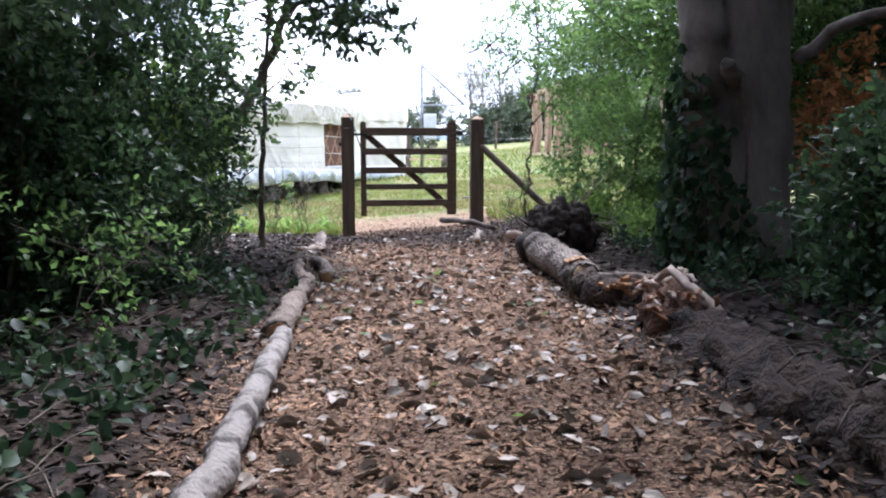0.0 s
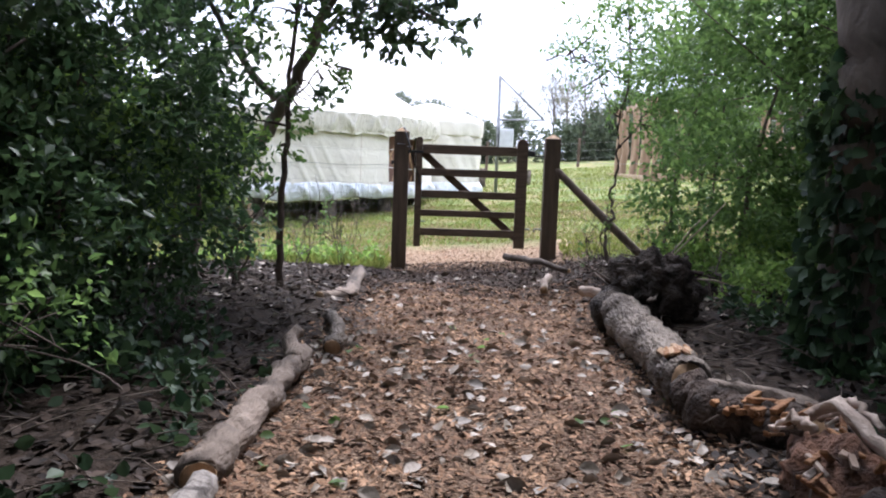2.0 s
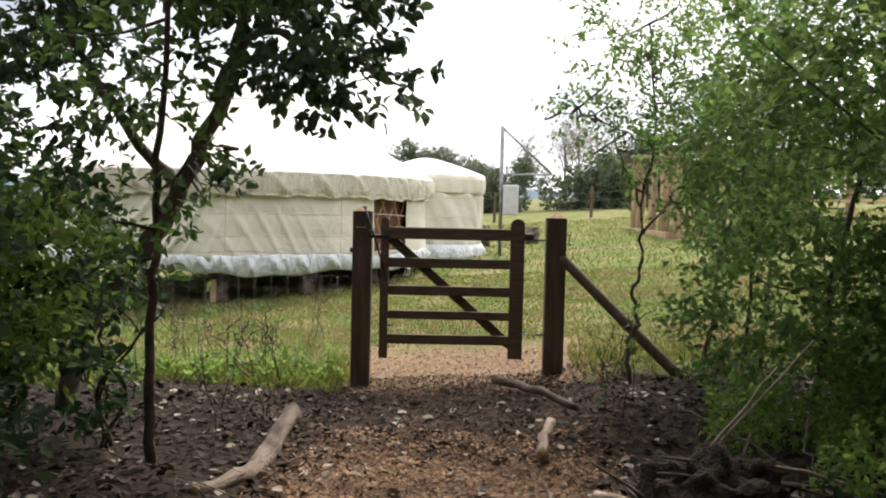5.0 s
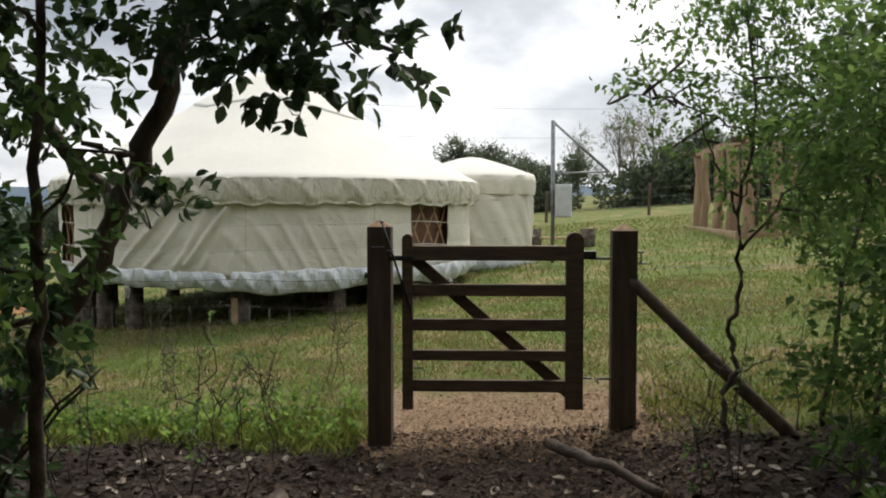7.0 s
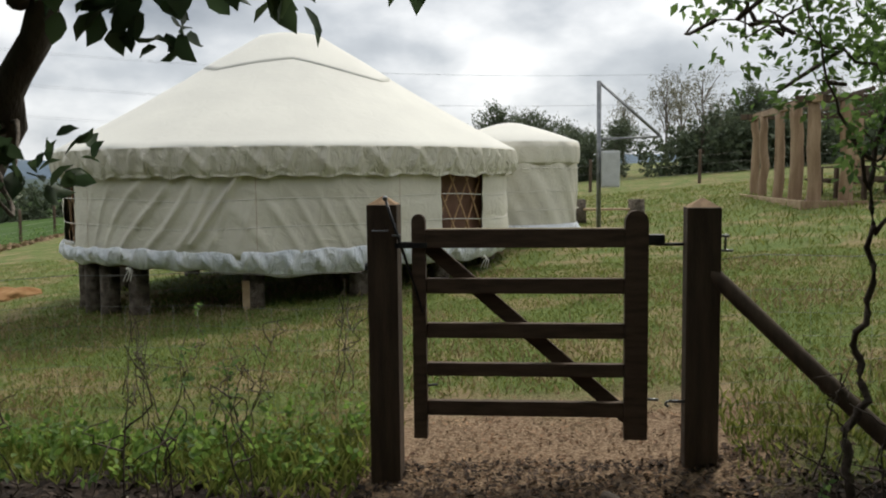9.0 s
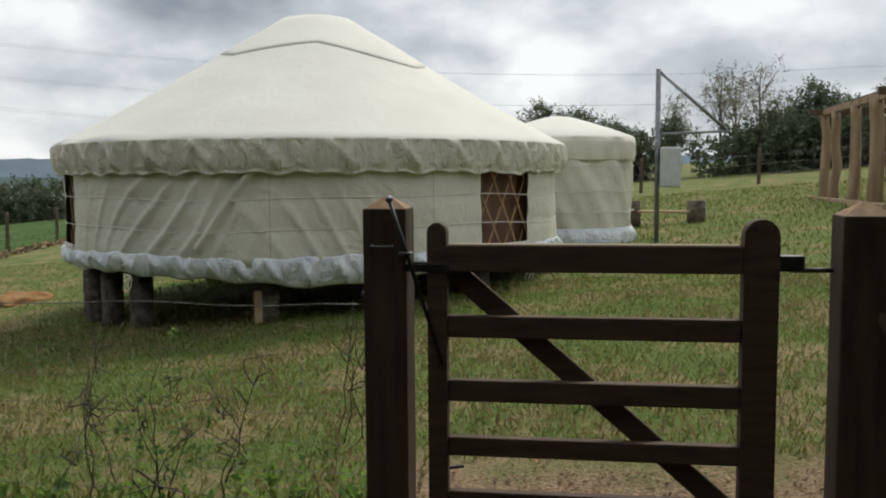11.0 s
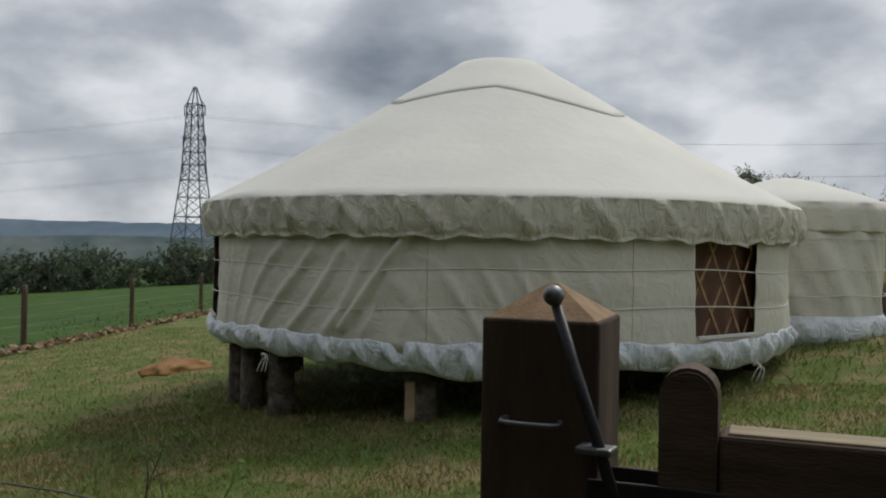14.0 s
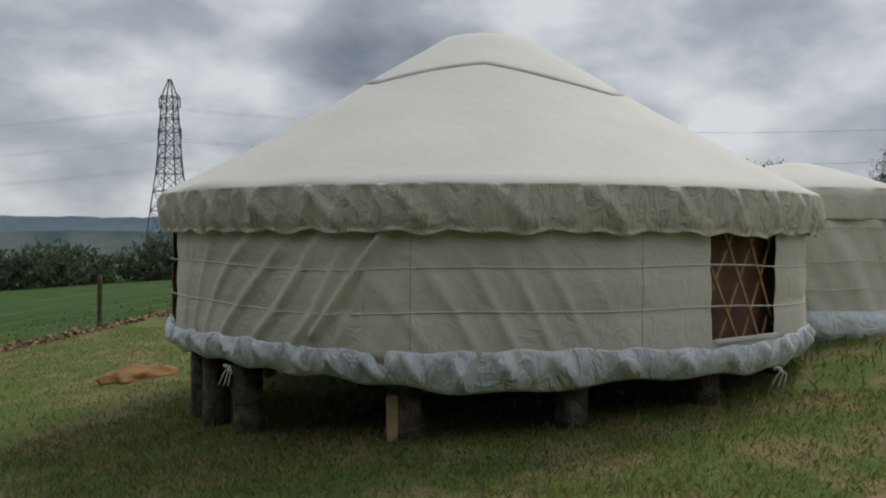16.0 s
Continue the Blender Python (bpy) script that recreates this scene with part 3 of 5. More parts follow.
tree("shrub", "shade-grown green shrub beside the tree foot", "shrub", stems(9, 6, 2.3, 3.6, 2.6, 5.0, 0.9, 0.015), rblobs(19, 10, (2.2, 2.6, 0.1), (3.8, 5.2, 1.0), 0.3, 0.5), TWIG, LEAF_DARK, 240, 12, 0.22, 0.07, 260, twigs=14)
tree("shrub", "rusty brown dead-leaved bush in the shade", "shrub", stems(10, 4, 3.0, 3.8, 6.6, 7.6, 1.4, 0.02), rblobs(20, 6, (3.0, 6.5, 1.0), (3.9, 7.6, 1.8), 0.3, 0.45), TWIG, LEAF_RUST, 50, 9, 0.22, 0.08, 280)

# beech with ivy
tree("beech_tree", "old grey beech trunk, forked, ivy at its foot", "tree",
     [([(2.12, 6.35, -0.1), (2.13, 6.37, 0.5), (2.16, 6.4, 1.4), (2.24, 6.5, 3.0), (2.4, 6.8, 6.0), (2.3, 7.0, 8.5)], 0.46, 0.2),
      ([(1.98, 6.25, 0.9), (1.86, 6.2, 1.5), (1.80, 6.25, 2.4), (1.72, 6.3, 4.0), (1.2, 6.6, 7.0)], 0.2, 0.1),
      ([(2.05, 6.1, 1.42), (1.94, 5.9, 1.5), (1.88, 5.8, 1.54)], 0.055, 0.045),
      ([(2.5, 6.2, 1.6), (2.8, 5.9, 1.85), (3.2, 5.6, 1.9), (3.6, 5.4, 2.3)], 0.05, 0.02),
      ([(2.4, 6.8, 5.0), (3.6, 5.6, 6.2), (4.5, 4.2, 7.0)], 0.12, 0.04), ([(2.3, 6.8, 5.6), (1.0, 5.2, 6.6), (-0.4, 3.0, 7.3)], 0.12, 0.04), ([(1.5, 6.5, 5.6), (0.3, 7.6, 6.6), (-1, 8.4, 7.2)], 0.09, 0.03)],
     # crown above the view, spread and thickened to shade the path
     rblobs(30, 20, (-3.0, -2.5, 5.0), (5.5, 6.6, 7.6), 0.9, 1.6), BEECH, LEAF_TREE, 260, 13, 0.45, 0.16, 300, 0.035, 22, twigs=30, droop=0.4)
rng = np.random.default_rng(8)
a = rng.uniform(2.6, 6.1, 1500)
z = rng.uniform(0, 1, 1500) ** 1.6 * 1.75
ok = z < 0.2 + 1.5 * np.clip(np.cos(a - 3.4), 0, 1) ** 1.5
a, z = a[ok], z[ok]
iv = np.stack([2.13 + 0.04 * z + 0.49 * np.cos(a), 6.36 + 0.49 * np.sin(a), z + 0.05], 1)
v, f = leaves(iv, np.stack([np.cos(a) * 0.5, np.sin(a) * 0.5, -0.7 + 0 * a], 1) + rng.normal(0, 0.35, (len(a), 3)), 0.085, 4, width=0.9, broad=True)
ivy = thing("ivy", "dark glossy ivy climbing the beech trunk", "ivy", mesh_of("ivy", v, f, LEAF_IVY))
part("stem", tubes("stem", [(curve_pts([(2.13 + 0.475 * math.cos(t), 6.36 + 0.475 * math.sin(t), -0.02), (2.15 + 0.46 * math.cos(t + .15), 6.37 + 0.46 * math.sin(t + .15), 0.8), (2.15 + 0.44 * math.cos(t), 6.38 + 0.44 * math.sin(t), 1.5)], 8), 0.012) for t in (3.4, 3.9, 4.4)], TWIG, 6), ivy)

# broad-leaved tree leaning over the fence
tree("tree", "small leaning tree with broad dark leaves", "tree",
     [([(-3.25, 10.1, -0.2), (-3.0, 10.0, 0.55), (-2.4, 9.7, 1.15), (-2.02, 9.52, 1.68), (-1.78, 9.48, 2.22), (-1.62, 9.4, 2.8), (-1.5, 9.2, 4.4)], 0.085, 0.03),
      ([(-1.82, 9.42, 2.15), (-1.5, 9.2, 2.5), (-1.0, 8.85, 2.4), (-0.45, 8.6, 2.12)], 0.035, 0.008),
      ([(-1.72, 9.36, 2.6), (-1.2, 9.0, 2.9), (-0.7, 8.8, 2.75)], 0.03, 0.008),
      ([(-2.2, 9.7, 1.6), (-2.7, 9.5, 2.3), (-3.0, 9.3, 3.2)], 0.045, 0.012),
      ([(-1.65, 9.3, 3.2), (-1.0, 8.9, 3.6), (-0.3, 8.4, 3.5)], 0.03, 0.008)],
     [((-1.72, 9.12, 1.54), (0.16, 0.15, 0.08)), ((-1.35, 9.1, 2.5), (0.42, 0.4, 0.24)), ((-1.05, 8.75, 2.25), (0.28, 0.3, 0.14)), ((-0.82, 8.6, 2.05), (0.14, 0.15, 0.13)), ((-0.62, 8.6, 2.1), (0.24, 0.2, 0.1)), ((-0.7, 8.6, 2.4), (0.3, 0.3, 0.16)), ((-1.6, 9.2, 3.1), (0.7, 0.7, 0.42)), ((-0.8, 8.8, 3.1), (0.6, 0.6, 0.36)),
      ((-2.75, 9.4, 2.3), (0.5, 0.5, 0.4)), ((-3.1, 9.2, 2.9), (0.7, 0.7, 0.5)), ((-2.3, 9.4, 3.2), (0.6, 0.6, 0.4)), ((-0.6, 8.5, 3.5), (0.7, 0.6, 0.35)), ((-1.4, 9.0, 4.0), (1.1, 1.0, 0.6))],
     BARK, LEAF_TREE, 110, 10, 0.17, 0.078, 330, 0.05, 12, twigs=30, up=0.0, width=0.62, broad=True, droop=0.4)
tree("sapling", "slender sapling with a bare lower stem", "sapling",
     [([(-1.78, 8.45, -0.05), (-1.76, 8.4, 0.5), (-1.72, 8.35, 1.2), (-1.66, 8.3, 2.0), (-1.55, 8.2, 3.2)], 0.034, 0.012), ([(-1.70, 8.33, 1.5), (-1.4, 8.2, 1.75), (-1.2, 8.1, 1.75)], 0.008, 0.003)],
     [((-1.75, 8.3, 2.2), (0.4, 0.4, 0.35)), ((-1.6, 8.2, 2.9), (0.5, 0.5, 0.5)), ((-1.3, 8.1, 1.75), (0.2, 0.2, 0.1)), ((-1.8, 8.3, 1.3), (0.2, 0.25, 0.3))], TWIG, LEAF_MID, 36, 9, 0.2, 0.075, 350, 0.03, 8, twigs=12)
# sapling by the strut
tree("sapling", "slender crooked sapling with small green leaves", "sapling",
     [([(1.07, 11.05, 0.02), (1.05, 11.07, 0.35), (1.12, 11.08, 0.62), (1.08, 11.1, 0.8), (1.13, 11.1, 1.1), (1.12, 11.1, 1.6), (1.22, 11.15, 2.1), (1.15, 11.2, 3.0)], 0.023, 0.008),
      ([(1.12, 11.1, 1.5), (0.95, 11.0, 1.9), (0.8, 10.9, 2.3)], 0.010, 0.003), ([(1.14, 11.1, 1.3), (1.4, 11.0, 1.7), (1.6, 11.0, 2.2)], 0.011, 0.003), ([(1.2, 11.15, 2.0), (0.8, 11.1, 2.2), (0.45, 11.0, 2.25)], 0.009, 0.003)],
     [((0.95, 11.0, 2.0), (0.22, 0.25, 0.2)), ((0.6, 11.0, 2.25), (0.25, 0.25, 0.14)), ((1.35, 11.1, 1.85), (0.28, 0.3, 0.26)), ((1.15, 11.1, 2.45), (0.42, 0.4, 0.35)), ((1.6, 11.1, 2.3), (0.36, 0.35, 0.35)), ((1.0, 11.1, 3.0), (0.5, 0.5, 0.4)), ((1.55, 11.0, 1.5), (0.2, 0.2, 0.12))], TWIG, LEAF_MID, 80, 9, 0.2, 0.052, 370, 0.03, 8, twigs=24)
tree("sapling", "young tree with fresh leaves at the field edge", "sapling", stems(31, 3, 1.7, 2.2, 11.4, 12.0, 2.4, 0.02), rblobs(32, 7, (1.5, 11.2, 1.5), (2.6, 12.2, 3.3), 0.35, 0.55), TWIG, LEAF_MID, 170, 10, 0.22, 0.055, 390, twigs=16)

# high trees shading the path; three unseen ones added behind its start block light
for k, (x, y, lx, ly) in enumerate(((-3.4, 6.3, 0.5, -0.4), (-4.2, 3.2, 0.6, 0.0), (-2.9, 4.3, 0.3, 0.2), (4.4, 4.0, -0.4, 0.1), (-2.6, -3.0, 0.3, 0.2), (2.6, -3.6, -0.3, 0.2), (4.4, 8.6, -0.3, 0.0), (0.3, -6.5, 0.0, 0.2))):
    rs = np.random.default_rng(60 + k)
    z0 = hz(x, y) - 0.1
    rad = (0.13, 0.16, 0.06, 0.15, 0.2, 0.2, 0.12, 0.2)[k]
    low = (2.2, 2.6, 2.5, 3.2, 1.6, 1.6, 2.9, 1.2)[k]
    tree("tree", "dark woodland tree, dense leaf canopy placed to shade the path", "tree",
         [([(x, y, z0), (x + lx * .2, y + ly * .2, 1.6), (x + lx * .6, y + ly * .6, 3.2), (x + lx, y + ly, 6.0)], rad, rad * 0.4),
          ([(x + lx * .4, y + ly * .4, 2.4), (x + lx + 0.7, y + ly - 0.5, 3.4), (x + lx + 1.4, y - 0.9, 3.9)], rad * .4, 0.015),
          ([(x + lx * .5, y + ly * .5, 2.9), (x + lx - 0.9, y + 0.5, 3.8), (x - 1.5, y + 0.9, 4.4)], rad * .4, 0.015)],
         rblobs(70 + k, 13, (x - 1.9, y - 1.9, low), (x + 1.9, y + 1.9, 5.6), 0.55, 0.95), BARK, LEAF_TREE, (56, 130, 110, 110, 260, 260, 56, 260)[k], 12, 0.32, 0.10, 400 + 20 * k, 0.06, 10, twigs=18, up=-0.1, group="trees over the path")

# surrounding trees, mostly unseen, added to block light on path and yurt
for k, (x, y) in enumerate(((-8.2, 2.5), (-8.8, 6.6), (-7.6, 9.4), (-11.8, 5.0), (7.6, 2.0), (8.2, 6.2), (7.4, 9.8), (11.5, 4.5), (-5.5, -4.5), (5.8, -4.5), (-12.0, 9.2), (12.0, 9.4), (-5.6, -0.8), (5.4, -0.4), (-2.6, -8.5), (3.0, -9.0), (-9.5, -2.0), (9.5, -2.0), (-6.0, -9.0), (6.5, -9.0))):
    z0 = hz(x, y) - 0.1
    tree("tree", "filler woodland tree, mostly out of view, added to block light", "tree",
         [([(x, y, z0), (x + 0.1, y, 2.5), (x + 0.2, y + 0.1, 6.5)], 0.18, 0.06), ([(x, y, 2.4), (x + 1.2, y - 0.6, 3.8)], 0.07, 0.02), ([(x, y, 2.9), (x - 1.2, y + 0.6, 4.4)], 0.07, 0.02)],
         rblobs(170 + k, 14, (x - 2.0, y - 1.9, 0.6), (x + 2.0, y + 1.9, 6.8), 0.8, 1.4), BARK, LEAF_TREE, 70, 11, 0.5, 0.20, 800 + 20 * k, 0.06, 9, up=-0.1, group="trees of the wood")


# ---- logs along the path ----
def log(name, label, pts, r0, r1, material, seed, rough=0.05, seg=16, n=14, group="logs edging the path"):
    c = curve_pts(pts, n, 0.008, seed)
    ob = thing(name, label, "log", tubes(name, [(c, np.linspace(r0, r1, n))], material, seg, rough, seed), group=group)
    for k, s, rr in ((0, -1, r0), (-1, 1, r1)):
        d = (c[1] - c[0] if k == 0 else c[-1] - c[-2])
        d = d / np.linalg.norm(d)
        e = c[k] + s * 0.002 * d
        part("cut_end", tubes("cut_end", [(np.array([e, e + s * 0.006 * d]), np.array([rr * 0.9, rr * 0.86]))], CUT_WOOD, seg, 0.03, seed), ob, "pale sawn end grain")
    return ob


log("birch_log", "pale birch log lying along the path edge", [(-0.60, 1.6, 0.05), (-0.69, 2.9, 0.055), (-0.79, 4.2, 0.06)], 0.056, 0.048, BIRCH, 1, 0.08, 20, 34)
log("birch_log", "grey-brown weathered log lying along the path edge", [(-0.83, 4.25, 0.055), (-0.88, 5.0, 0.06), (-0.95, 6.0, 0.07)], 0.066, 0.055, WEATHERED, 2, 0.13, 20, 34)
log("branch_log", "short broken fork at the weathered log's end", [(-0.93, 5.75, 0.08), (-1.03, 6.05, 0.13), (-1.02, 6.2, 0.14)], 0.045, 0.028, WEATHERED, 13, 0.15, 12, 10)
log("branch_log", "thin crooked branch at the path edge", [(-0.86, 6.3, 0.04), (-0.90, 6.6, 0.06), (-0.99, 6.95, 0.06), (-1.10, 7.3, 0.05)], 0.05, 0.035, LOGBARK, 3, 0.1)
log("branch_log", "crooked dead branch at the path edge", [(-1.34, 8.0, 0.04), (-1.24, 8.5, 0.0), (-1.32, 9.2, -0.03), (-1.40, 9.9, 0.0)], 0.05, 0.06, WEATHERED, 4, 0.18)
log("fallen_log", "thick dark mossy rotting log", [(1.40, 0.9, -0.03), (1.33, 2.2, -0.02), (1.29, 3.0, 0.0), (1.24, 4.15, 0.03)], 0.25, 0.17, DARKLOG, 5, 0.2, 36, 46)
log("fallen_log", "rotten log with orange crumbling heartwood", [(0.91, 5.42, 0.12), (0.97, 5.2, 0.10), (1.12, 5.04, 0.10), (1.26, 4.86, 0.11)], 0.10, 0.105, DARKLOG, 6, 0.12, 24, 26)
log("fallen_log", "grey barked fallen log, sawn at the end", [(0.92, 5.5, 0.14), (0.90, 6.0, 0.15), (0.83, 6.7, 0.16), (0.80, 7.3, 0.17)], 0.112, 0.128, LOGBARK, 7, 0.07, 34, 44)
# torn end and heartwood, splinter by splinter
rng = np.random.default_rng(5)
torn = thing("torn_stump", "torn splintered pale end of a rotten log", "log")
bm = bmesh.new()
bmesh.ops.create_icosphere(bm, subdivisions=4, radius=1.0)
for v in bm.verts:
    d = v.co.copy()
    nn = noise.fractal(d * 2.0, 0.9, 2.0, 4) * 0.26 + noise.noise(d * 8) * 0.10
    v.co = Vector((1.20 + d.x * 0.17 * (1 + nn), 4.42 + d.y * 0.30 * (1 + nn), 0.10 + d.z * 0.17 * (1 + nn)))
part("core", finish(bm, "core", ROTTEN_DARK, True), torn, "dark red-brown crumbling core")
for k, (p, w0, w1) in enumerate((([(1.16, 4.75, 0.20), (1.20, 4.62, 0.31), (1.24, 4.42, 0.29), (1.30, 4.22, 0.22), (1.36, 4.02, 0.13)], 0.035, 0.05),
                                 ([(1.24, 4.80, 0.22), (1.30, 4.66, 0.32), (1.33, 4.5, 0.27)], 0.03, 0.02),
                                 ([(1.08, 4.82, 0.17), (1.10, 4.66, 0.25), (1.14, 4.55, 0.24)], 0.02, 0.03),
                                 ([(1.05, 4.30, 0.08), (1.10, 4.20, 0.13), (1.18, 4.13, 0.14)], 0.022, 0.018),
                                 ([(1.33, 4.12, 0.16), (1.38, 4.0, 0.12), (1.42, 3.9, 0.05)], 0.03, 0.012))):
    part("torn_strip", tubes("torn_strip", [(curve_pts(p, 14, 0.008, 60 + k), np.linspace(w0, w1, 14) * 0.55)], PALEWOOD, 9, 0.35, 70 + k), torn, "pale curled strip of torn wood")
for k in range(34):
    a = rng.uniform(0.2, 2.9)
    yy = rng.uniform(4.15, 4.8)
    b0 = Vector((1.2 + 0.17 * math.cos(a), yy, 0.10 + 0.16 * math.sin(a)))
    m = Matrix.Translation(b0) @ Euler((rng.uniform(-0.7, 0.7) + 1.4, rng.uniform(-.4, .4), rng.uniform(-0.8, 0.8))).to_matrix().to_4x4()
    w = rng.uniform(0.004, 0.013)
    part("splinter", box_mesh("splinter", PALEWOOD if k % 3 == 0 else ROTTEN, -w, w, -0.006, 0.006, -0.06, rng.uniform(0.02, 0.10), bevel=0.003, m=m), torn)
heart = thing("heartwood", "orange crumbling heartwood showing in a log", "log")
for k in range(26):
    t = rng.uniform(0.15, 1)
    c = Vector((0.98, 5.19, 0.19)).lerp(Vector((1.24, 4.90, 0.20)), t)
    m = Matrix.Translation(c + Vector((rng.uniform(-.03, .03), rng.uniform(-.05, .03), rng.uniform(-0.035, 0.01)))) @ Euler((rng.uniform(-.2, .2), rng.uniform(-.3, .3), -0.75 + rng.uniform(-.25, .25))).to_matrix().to_4x4()
    part("splinter", box_mesh("splinter", ROTTEN, -0.015, 0.015, -0.09, 0.09, -0.012, 0.012, bevel=0.005, m=m), heart)
thing("bark_slab", "weathered grey slab of bark along the rotten log", "bark", tubes("bark_slab", [(curve_pts([(0.96, 5.36, 0.17), (1.12, 5.2, 0.2), (1.30, 4.98, 0.2)], 12, 0.006, 5), np.linspace(0.04, 0.03, 12))], WEATHERED, 9, 0.25, 77))
# bare orange scar on the grey log
scar = thing("bark_scar", "orange-brown patch where bark has peeled away", "bark")
for k in range(9):
    a = 1.0 + 0.16 * k + rng.uniform(-.05, .05)
    m = Matrix.Translation((0.905 + 0.113 * math.cos(a), 5.72 + rng.uniform(-.05, .05), 0.147 + 0.113 * math.sin(a))) @ Euler((0, math.pi / 2 - a, rng.uniform(-.15, .15))).to_matrix().to_4x4()
    part("patch", box_mesh("patch", ROTTEN if k % 2 else CUT_WOOD, -0.015, 0.015, -0.07, 0.07, -0.008, 0.006, bevel=0.004, m=m), scar)
# root plate
bm = bmesh.new()
bmesh.ops.create_icosphere(bm, subdivisions=5, radius=1.0)
for v in bm.verts:
    d = v.co.copy()
    nn = noise.fractal(d * 2.2, 0.9, 2.0, 5) * 0.28 + noise.noise(d * 9) * 0.10
    v.co = Vector((d.x * 0.29, d.y * 0.24, d.z * 0.27)) * (1 + nn)
rb = thing("root_plate", "dark soil-covered root plate of a fallen tree", "root plate", finish(bm, "root_plate", ROOTSOIL, True), pose(1.02, 7.42, 0.27, 0, 8, -15))
part("root", tubes("root", [(curve_pts([(0, 0, 0), rng.normal(0, 0.14, 3), rng.normal(0, 0.2, 3)], 7, 0.01, k), np.linspace(0.02, 0.005, 7)) for k in range(26)], TWIG, 6), rb)["kind"] = "stuff"
thing("root_plate", "dark earthy root clump behind the log", "root plate", tubes("root_plate", [(curve_pts([(0.72, 7.15, 0.12), (0.85, 7.5, 0.2), (0.95, 7.85, 0.15)], 12), np.array([.08, .12, .15, .16, .16, .16, .15, .14, .13, .12, .10, .05]))], ROOTSOIL, 18, 0.14, 9))
log("branch_log", "pale broken branch stub beside the path", [(0.58, 7.75, 0.22), (0.68, 7.7, 0.22), (0.8, 7.65, 0.2)], 0.035, 0.045, PALEWOOD, 10, 0.1, 10, 6)
log("branch_log", "pale split stick on the mulch", [(0.36, 9.05, 0.03), (0.38, 9.4, 0.06), (0.42, 9.75, 0.06)], 0.035, 0.03, PALEWOOD, 11, 0.16, 10, 8)
log("branch_log", "dark branch lying before the gate", [(-0.02, 10.85, 0.12), (0.3, 10.45, 0.12), (0.62, 10.1, 0.08)], 0.035, 0.025, TWIG, 12, 0.12, 10, 10)


def sticks(name, label, lines, material, r=0.006):
    return thing(name, label, "twig", tubes(name, [(curve_pts(p, 8, 0.01, k), np.linspace(r, r * 0.4, 8)) for k, p in enumerate(lines)], material, 6, 0.05))


sticks("dead_branch", "long dry sticks leaning out of the shrub", [[(0.98, 8.2, 0.08), (1.25, 8.3, 0.38), (1.7, 8.5, 0.85)], [(0.97, 8.26, 0.06), (1.2, 8.3, 0.36), (1.5, 8.4, 0.72)], [(1.1, 8.25, 0.25), (1.5, 8.1, 0.30), (1.9, 8.0, 0.22)]], PALETWIG, 0.012)
rng = np.random.default_rng(21)
for k in range(40):
    x, y = (rng.uniform(-4.2, -1.5), rng.uniform(9.2, 11.3)) if k < 16 else (rng.uniform(-4.6, -1.6), rng.uniform(11.7, 13.6)) if k < 30 else (rng.uniform(0.8, 2.0), rng.uniform(9.4, 11.4))
    z, t = hz(x, y), rng.uniform(0.35, 0.85)
    e = np.array([x + rng.normal(0, .12), y + rng.normal(0, .1), z + t])
    ls = [[(x, y, z - 0.02), ((x + e[0]) / 2 + rng.normal(0, .03), y, z + t / 2), e]]
    for _ in range(3):
        f = rng.uniform(0.4, 0.8)
        s = np.array([x, y, z]) * (1 - f) + e * f
        ls.append([s, s + rng.normal(0, .06, 3) + (0, 0, .07), s + rng.normal(0, .11, 3) + (0, 0, .15)])
    ob = sticks("seedling", "thin bare seedling shoot by the fence", ls, TWIG, 0.005)
    if k % 3 == 0:
        o = np.array([e - (0, 0, 0.1 * c) for c in range(4)])
        v, f2 = sprays(o, rng.normal(0, 1, (4, 3)) + (0, 0, .4), 7, 0.1, 0.045, 900 + k)
        part("leaf_cluster", mesh_of("leaf_cluster", v, f2, LEAF_MID), ob)["kind"] = "stuff"


# ---- loose litter ----
def flat_bits(n, seed, xr, yr, l0, l1, wr, material, name, label, keep, lift=0.006, tilt=0.35):
    """Small flat chips lying at all angles on the ground."""
    rs = np.random.default_rng(seed)
    x, y = rs.uniform(*xr, n), rs.uniform(*yr, n)
    ok = keep(x, y, rs)
    x, y = x[ok], y[ok]
    n = len(x)
    b0 = np.stack([x, y, height(x, y) + lift + rs.uniform(0, 0.012, n)], 1)
    a = rs.uniform(0, 6.28, n)
    way = norm(np.stack([np.cos(a), np.sin(a), rs.normal(0, tilt, n)], 1))
    side = norm(np.cross(way, np.stack([rs.normal(0, tilt, n), rs.normal(0, tilt, n), np.ones(n)], 1)))
    up = np.cross(side, way)
    up *= np.sign(up[:, 2:3])
    s = rs.uniform(l0, l1, n)[:, None]
    w = s * rs.uniform(wr * 0.6, wr * 1.4, (n, 1))
    V = np.stack([b0 - way * s / 2, b0 - side * w / 2 + up * s * .06, b0 + way * s / 2 + up * s * .1, b0 + side * w / 2 + up * s * .1], 1).reshape(-1, 3)
    Fc = (np.array([[0, 1, 2], [0, 2, 3]])[None] + (np.arange(n) * 4)[:, None, None]).reshape(-1, 3)
    return tagged(new(name, mesh_of(name, V, Fc, material)), label, "ground litter", kind="stuff")


def on_path(x, y, w=0.95):
    return np.abs(x - path_mid(y)) < w


